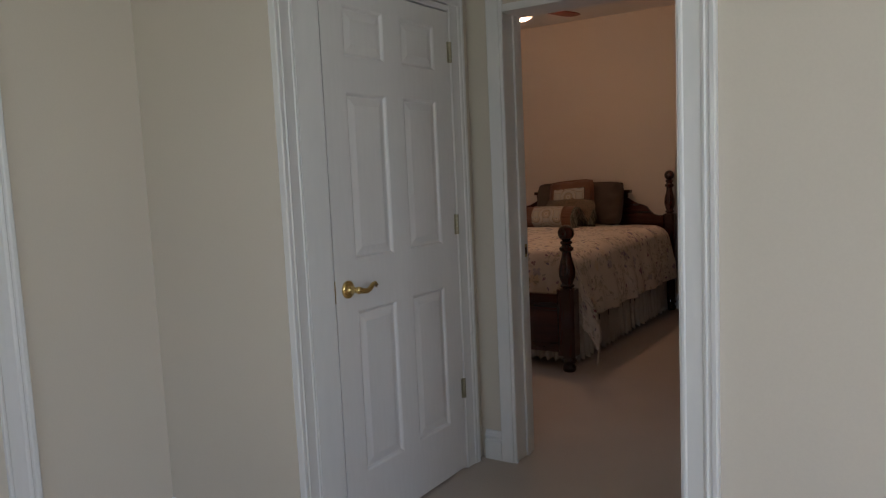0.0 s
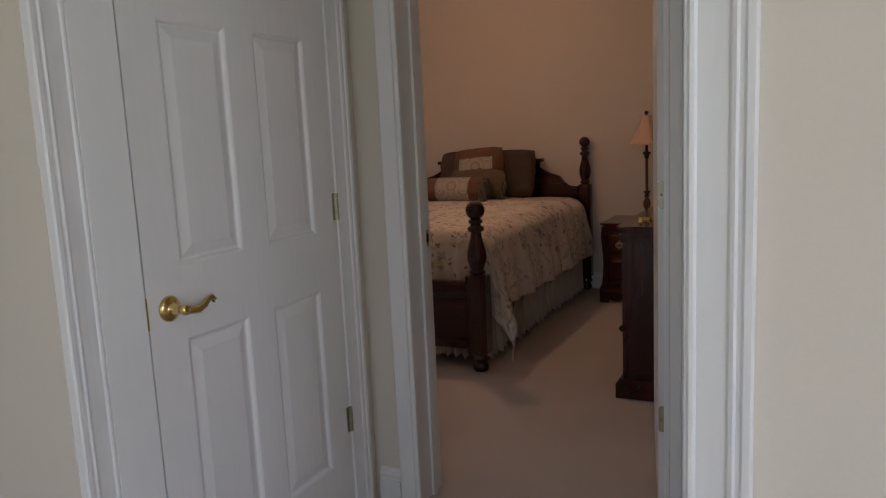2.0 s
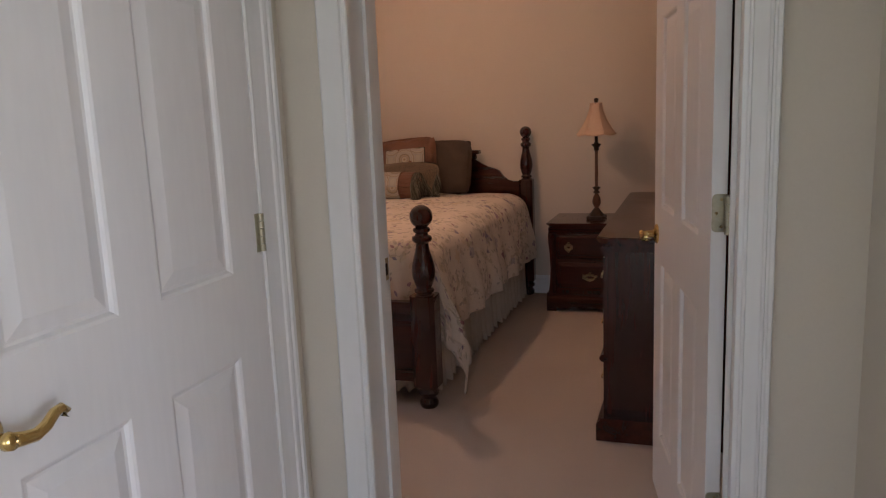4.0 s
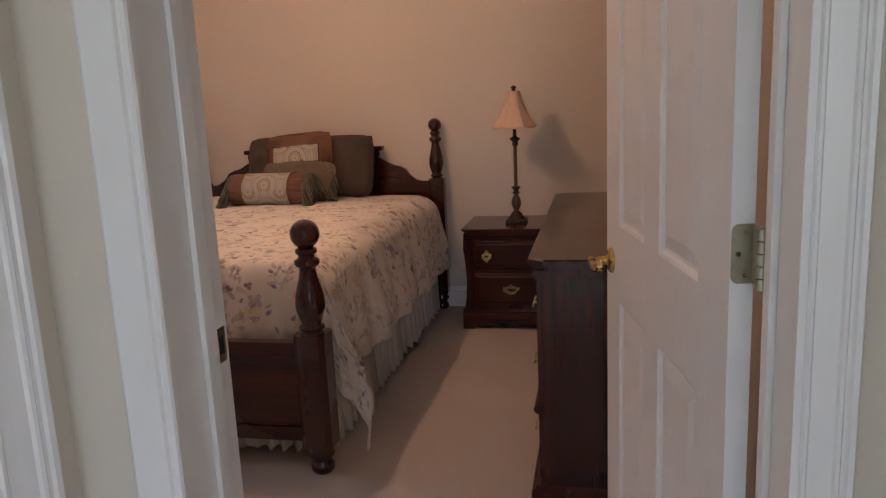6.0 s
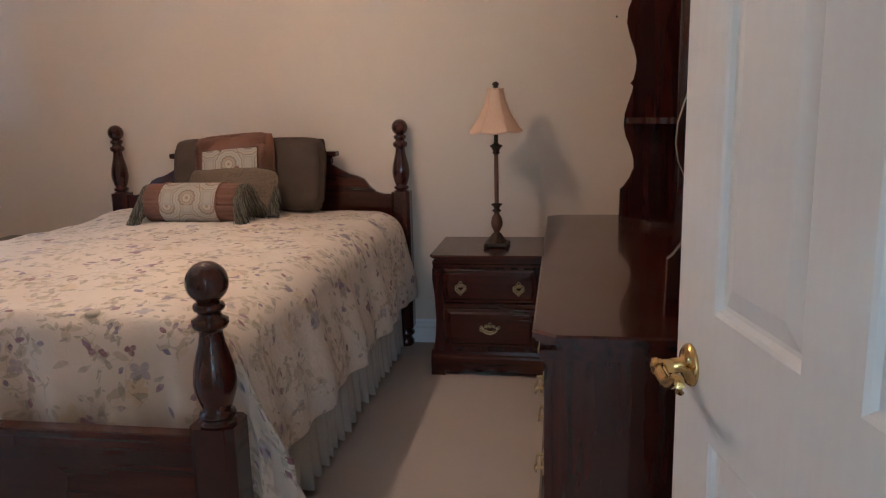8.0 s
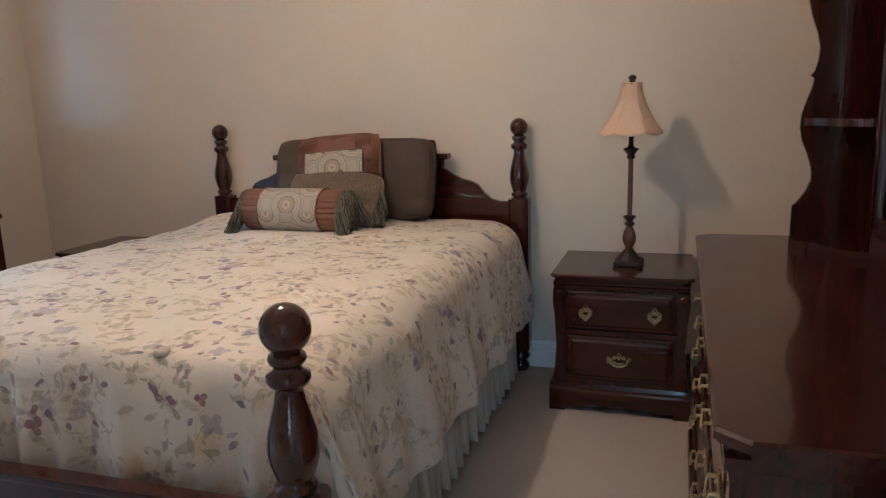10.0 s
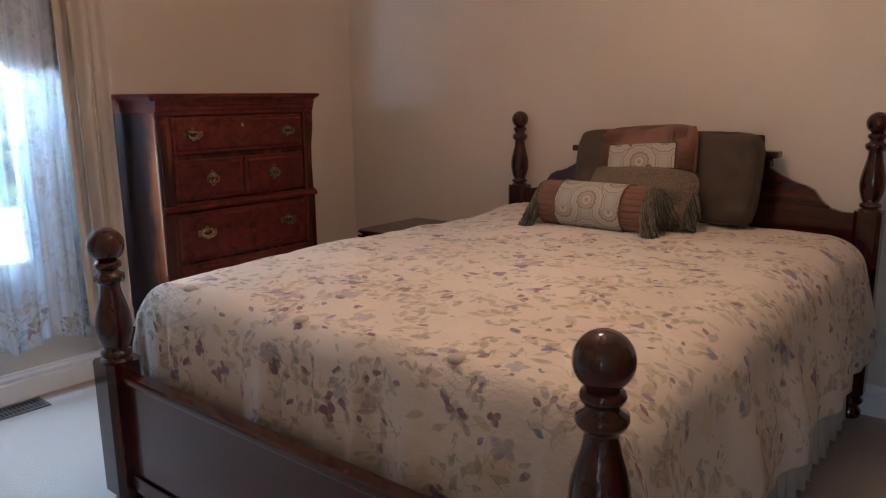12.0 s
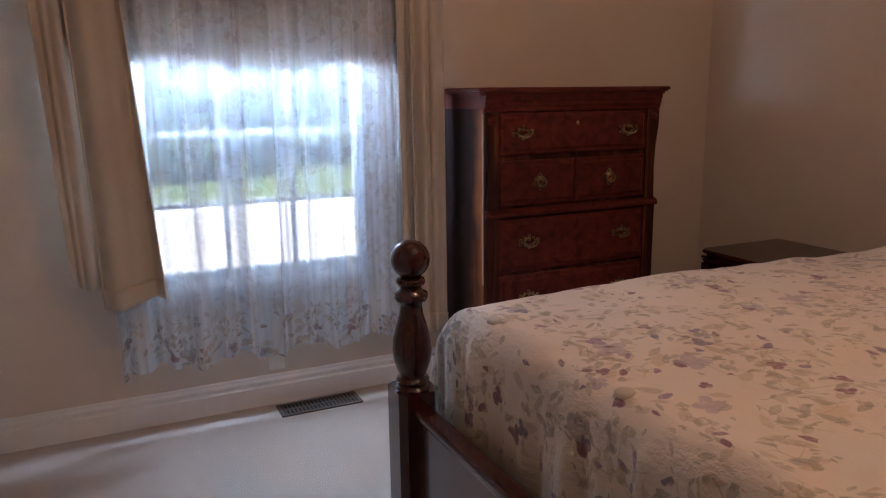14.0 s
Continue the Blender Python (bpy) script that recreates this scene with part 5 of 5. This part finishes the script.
part("cornice", prism(bmesh.new(), [(0.0118, 0.775), (0.0, 0.78), (-0.006, 0.795), (-0.018, 0.806), (-0.018, 0.822), (0.54, 0.822), (0.54, 0.801), (0.0118, 0.801)], "x", -0.852, 0.852), M_WOODX, dresser)
part("waist_moulding", prism(bmesh.new(), [(0.0116, 0.325), (-0.018, 0.332), (-0.026, 0.345), (-0.020, 0.358), (0.0, 0.366), (0.0116, 0.372)], "x", -0.842, 0.842), M_WOODX, dresser)
for s in (-1, 1):
    pts = [(s * 0.836, 0.105), (s * 0.836, 0.774), (s * 0.775, 0.774), (s * 0.775, 0.105)]
    part("pilaster", prism(bmesh.new(), pts, "y", -0.008, 0.0118), M_WOODZ, dresser)
for z0, z1 in ((0.125, 0.318), (0.378, 0.560), (0.580, 0.768)):
    for x0, x1 in ((-0.770, -0.262), (-0.254, 0.254), (0.262, 0.770)):
        c = (x0 + x1) / 2
        drawer(dresser, x0, x1, z0, z1, 0.0115, [(c - 0.15, (z0 + z1) / 2, *hw), (c + 0.15, (z0 + z1) / 2, *hw)], M_WOODX)
part("base", plinth(1.78, 0.55, 0.10, -0.034), M_WOODX, dresser)

# mirror hutch standing on the dresser
hutch = thing("dresser_mirror", "dark cherry mirror hutch with scalloped sides and shelves", "mirror", pose(-1.0, DY, 0.863, 0, 0, -90))
prof = [(0.525, 0.0), (0.258, 0.0), (0.260, 0.13), (0.272, 0.140), (0.296, 0.175), (0.312, 0.215), (0.311, 0.25), (0.296, 0.30), (0.277, 0.345), (0.270, 0.385), (0.273, 0.43),
        (0.286, 0.475), (0.299, 0.515), (0.303, 0.538), (0.291, 0.549), (0.303, 0.562), (0.312, 0.60), (0.314, 0.635), (0.304, 0.68), (0.286, 0.73), (0.274, 0.78), (0.278, 0.83), (0.300, 0.89), (0.318, 0.95), (0.322, 1.02), (0.525, 1.02)]
for s in (-1, 1):
    part("side_panel", prism(bmesh.new(), prof, "x", s * 0.70 - 0.011, s * 0.70 + 0.011), M_WOODZ, hutch)
    for z, rr in ((0.0, 0.258), (0.392, 0.242)):
        pts = [(s * 0.688, 0.524), (s * 0.688, 0.524 - rr)]
        for i in range(1, 15):
            u = i / 14
            pts.append((s * (0.688 - 0.215 * u), 0.524 - rr * (1 - 0.62 * u ** 1.6) - 0.012 * math.sin(3 * math.pi * u)))
        pts.append((s * 0.473, 0.524))
        bm = prism(bmesh.new(), pts, "z", z + 0.001, z + 0.024)
        part("shelf", bm, M_WOODZ, hutch)
part("back_panel", boxes(((-0.688, 0.525, 0.0), (0.688, 0.535, 1.02))), M_WOODZ, hutch)
mf = part("mirror_frame", boxes(((-0.472, 0.440, 0.10), (-0.425, 0.5245, 1.0)), ((0.425, 0.440, 0.10), (0.472, 0.5245, 1.0)), ((-0.425, 0.440, 0.10), (0.425, 0.5245, 0.140)), ((-0.425, 0.440, 0.955), (0.425, 0.5245, 1.0)), bevel=0.010), M_WOODZ, hutch)
for s in (-1, 1):
    part("bead", tube(bmesh.new(), [(s * 0.430, 0.441, 0.10), (s * 0.430, 0.441, 1.0)], 0.005, 8), M_WOODZ, mf)
part("mirror_rail", boxes(((-0.472, 0.446, 0.001), (0.472, 0.5245, 0.098)), bevel=0.004), M_WOODX, hutch)
part("mirror_glass", boxes(((-0.4245, 0.456, 0.1405), (0.4245, 0.460, 0.9545))), M_MIRROR, mf, "clear mirror glass")

# ---- table lamp ----
tl = thing("table_lamp", "bronze candlestick table lamp with peach bell shade", "table lamp", pose(-1.302, 6.42, 0.621))
bm = bmesh.new()
prism(bm, [(a * 0.058 * k, b * 0.058 * k) for a, b, k in ((1, 1, 1), (0, 1.1, 0.9), (-1, 1, 1), (-1.1, 0, 0.9), (-1, -1, 1), (0, -1.1, 0.9), (1, -1, 1), (1.1, 0, 0.9))], "z", 0.006, 0.022)
for a in (1, -1):
    for b in (1, -1):
        lathe(bm, [(0.010, 0), (0.014, 0.006), (0.012, 0.016), (0.006, 0.022)], (a * 0.052, b * 0.052, 0), 10)
lathe(bm, [(0.050, 0.021), (0.048, 0.03), (0.036, 0.045), (0.028, 0.058), (0.022, 0.066), (0.014, 0.074)], seg=24, lobes=8, lobe=0.07)
part("foot", bm, M_BRONZE, tl)
part("baluster", lathe(bmesh.new(), [(0.012, 0.073), (0.018, 0.085), (0.027, 0.105), (0.029, 0.125), (0.024, 0.150), (0.014, 0.168), (0.012, 0.178)], seg=20, lobes=6, lobe=0.05), M_POLE, tl)
part("lower_collar", lathe(bmesh.new(), [(0.012, 0.176), (0.020, 0.182), (0.022, 0.188), (0.012, 0.196), (0.016, 0.206), (0.026, 0.216), (0.026, 0.222), (0.012, 0.226)], seg=20, lobes=8, lobe=0.08), M_BRONZE, tl)
part("stem", lathe(bmesh.new(), [(0.0105, 0.225), (0.0115, 0.32), (0.0105, 0.475)], seg=18), M_POLE, tl)
part("upper_collar", lathe(bmesh.new(), [(0.011, 0.474), (0.018, 0.480), (0.014, 0.492), (0.022, 0.505), (0.030, 0.513), (0.030, 0.520), (0.014, 0.526), (0.010, 0.535), (0.010, 0.62)], seg=20, lobes=8, lobe=0.08), M_BRONZE, tl)
N = 48


def bell(r0, r1, z0, z1, thick):
    def fn(u, v):
        a = 2 * math.pi * u
        f = v ** 1.0
        r = r1 + (r0 - r1) * (1 - f) ** 1.75
        panel = math.cos(math.pi / 6) / math.cos((a % (math.pi / 3)) - math.pi / 6)
        r *= 0.55 + 0.45 * panel if v < 1 else 1
        z = z0 + (z1 - z0) * f
        z -= 0.010 * abs(math.sin(3 * a)) * (1 - f) ** 3
        return (r * math.cos(a), r * math.sin(a), z)
    bm = sheet(bmesh.new(), N, 16, fn, 0.0)
    bmesh.ops.remove_doubles(bm, verts=bm.verts[:], dist=1e-5)
    bmesh.ops.solidify(bm, geom=bm.faces[:], thickness=thick)
    return bm


sh = part("shade", bell(0.135, 0.040, 0.588, 0.800, 0.002), M_SHADE, tl, "peach silk bell shade with ribs")
for i in range(6):
    a0 = math.pi / 3 * i
    pts = []
    for k in range(10):
        f = k / 9
        r = (0.040 + 0.095 * (1 - f) ** 1.75) * (0.55 + 0.45 * 1.0) + 0.0012
        pts.append((r * math.cos(a0), r * math.sin(a0), 0.588 + 0.212 * f))
    part("rib", tube(bmesh.new(), pts, 0.0016, 5), M_SHADE, sh)
part("trim_ring", tube(bmesh.new(), [(0.041 * math.cos(2 * math.pi * i / 24), 0.041 * math.sin(2 * math.pi * i / 24), 0.800) for i in range(25)], 0.0022, 5), M_SHADE, sh)
part("harp_cap", boxes(((-0.040, -0.004, 0.796), (0.040, 0.004, 0.799)), ((-0.004, -0.040, 0.7955), (0.004, 0.040, 0.7985))), M_BRONZE, tl)
part("finial", lathe(bmesh.new(), [(0.006, 0.70), (0.006, 0.803), (0.013, 0.806), (0.009, 0.812), (0.016, 0.820), (0.012, 0.828), (0.004, 0.834)], seg=14, lobes=6, lobe=0.15), M_BRONZE, tl)
nail = thing("picture_nail", "small steel picture nail in the cream wall", "nail", pose(-0.70, 6.709, 1.77))
part("shank", lathe(bmesh.new(), [(0.003, 0.001), (0.003, -0.02), (0.006, -0.021), (0.006, -0.023)], seg=8, axis="y"), M_VENT, nail)

# ---- ceiling fan ----
fan = thing("ceiling_fan", "ceiling fan with wooden blades and a lit glass bowl", "ceiling fan", pose(-2.45, 4.96, H))
part("canopy", lathe(bmesh.new(), [(0.07, -0.001), (0.07, -0.03), (0.045, -0.06), (0.10, -0.07), (0.12, -0.09), (0.12, -0.17), (0.09, -0.19), (0.05, -0.20)], seg=32), M_OLDBRASS, fan)
for i in range(5):
    a = 2 * math.pi * i / 5 + 0.03
    mrot = Matrix.Rotation(a, 4, "Z")
    bm = bmesh.new()
    pts = [(0.20, -0.045), (0.30, -0.062), (0.60, -0.068), (0.66, -0.045), (0.67, 0.0), (0.66, 0.045), (0.60, 0.068), (0.30, 0.062), (0.20, 0.045)]
    prism(bm, pts, "z", -0.190, -0.183)
    bmesh.ops.transform(bm, matrix=mrot, verts=bm.verts[:])
    part("blade", bm, M_PINEY, fan, "stained wooden blade")
    bm = boxes(((0.10, -0.018, -0.182), (0.26, 0.018, -0.176)))
    bmesh.ops.transform(bm, matrix=mrot, verts=bm.verts[:])
    part("blade_iron", bm, M_OLDBRASS, fan)
part("bowl", lathe(bmesh.new(), [(0.05, -0.20), (0.105, -0.203), (0.125, -0.215), (0.118, -0.245), (0.085, -0.28), (0.04, -0.295), (0.005, -0.298)], seg=32), M_BOWL, fan, "glowing frosted glass bowl")

# ---- outside the window ----
tagged(part("ground", boxes(((-420, -400, -0.75), (420, 400, -0.45))), M_LAWN), "mown green lawn outside the window", "lawn", kind="structure")
tagged(part("driveway", boxes(((-15.0, -40, -0.44), (-6.2, 40, -0.40)), bevel=0.02), M_CONCRETE), "pale sunlit concrete driveway", "driveway", kind="structure")


def tree(x, y, h, spread, seed):
    rnd = random.Random(seed)
    t = thing("tree", "leafy green garden tree across the driveway", "tree", pose(x, y, -0.45), "garden trees")
    bm = tube(bmesh.new(), [(0, 0, 0), (0.05, 0.02, h * 0.3), (-0.03, 0.05, h * 0.65), (0.02, 0, h * 0.9)], lambda u: 0.16 * (1 - 0.8 * u), 8)
    tips = []
    for i in range(20):
        a, z = rnd.uniform(0, 6.28), h * rnd.uniform(0.10, 0.8)
        q = spread * rnd.uniform(0.5, 1.0) * (1.15 - abs(z / h - 0.5))
        tip = (q * math.cos(a), q * math.sin(a), z + h * rnd.uniform(0.08, 0.2))
        tube(bm, [(0, 0, z), (tip[0] * 0.5, tip[1] * 0.5, z + 0.4 * (tip[2] - z)), tip], lambda u: 0.05 * (1 - 0.8 * u), 5)
        tips.append(tip)
    part("trunk", bm, M_BARK, t)
    vs, fs = [], []
    for i in range(5200):
        tip = tips[rnd.randrange(len(tips))]
        c = Vector((rnd.gauss(tip[0] * 0.85, spread * 0.22), rnd.gauss(tip[1] * 0.85, spread * 0.22), rnd.gauss(tip[2], h * 0.09)))
        u = Vector((rnd.uniform(-1, 1), rnd.uniform(-1, 1), rnd.uniform(-1, 1))).normalized()
        w = u.orthogonal().normalized() * 0.09
        u *= 0.16
        k = len(vs)
        vs += [c - u, c + w, c + u, c - w]
        fs.append((k, k + 1, k + 2, k + 3))
    me = bpy.data.meshes.new("crown")
    me.from_pydata(vs, [], fs)
    me.materials.append(M_LEAF)
    cr = new("crown", me)
    cr.parent = t
    cr["kind"] = "stuff"


for _i, (_x, _y, _h, _s) in enumerate(((-19, 6, 6, 2.4), (-20, 10.5, 7, 2.6), (-18, 14.5, 6, 2.4), (-23, 8, 8, 3.0), (-22, 13, 8, 3.0), (-21, 1.5, 7, 2.6), (-24, 18, 8, 3.0), (-21, 4.5, 7, 2.8), (-24, 11, 9, 3.2), (-19.5, 17, 7, 2.6), (-9.5, 8.6, 2.0, 0.8))):
    tree(_x, _y, _h, _s, 20 + _i)
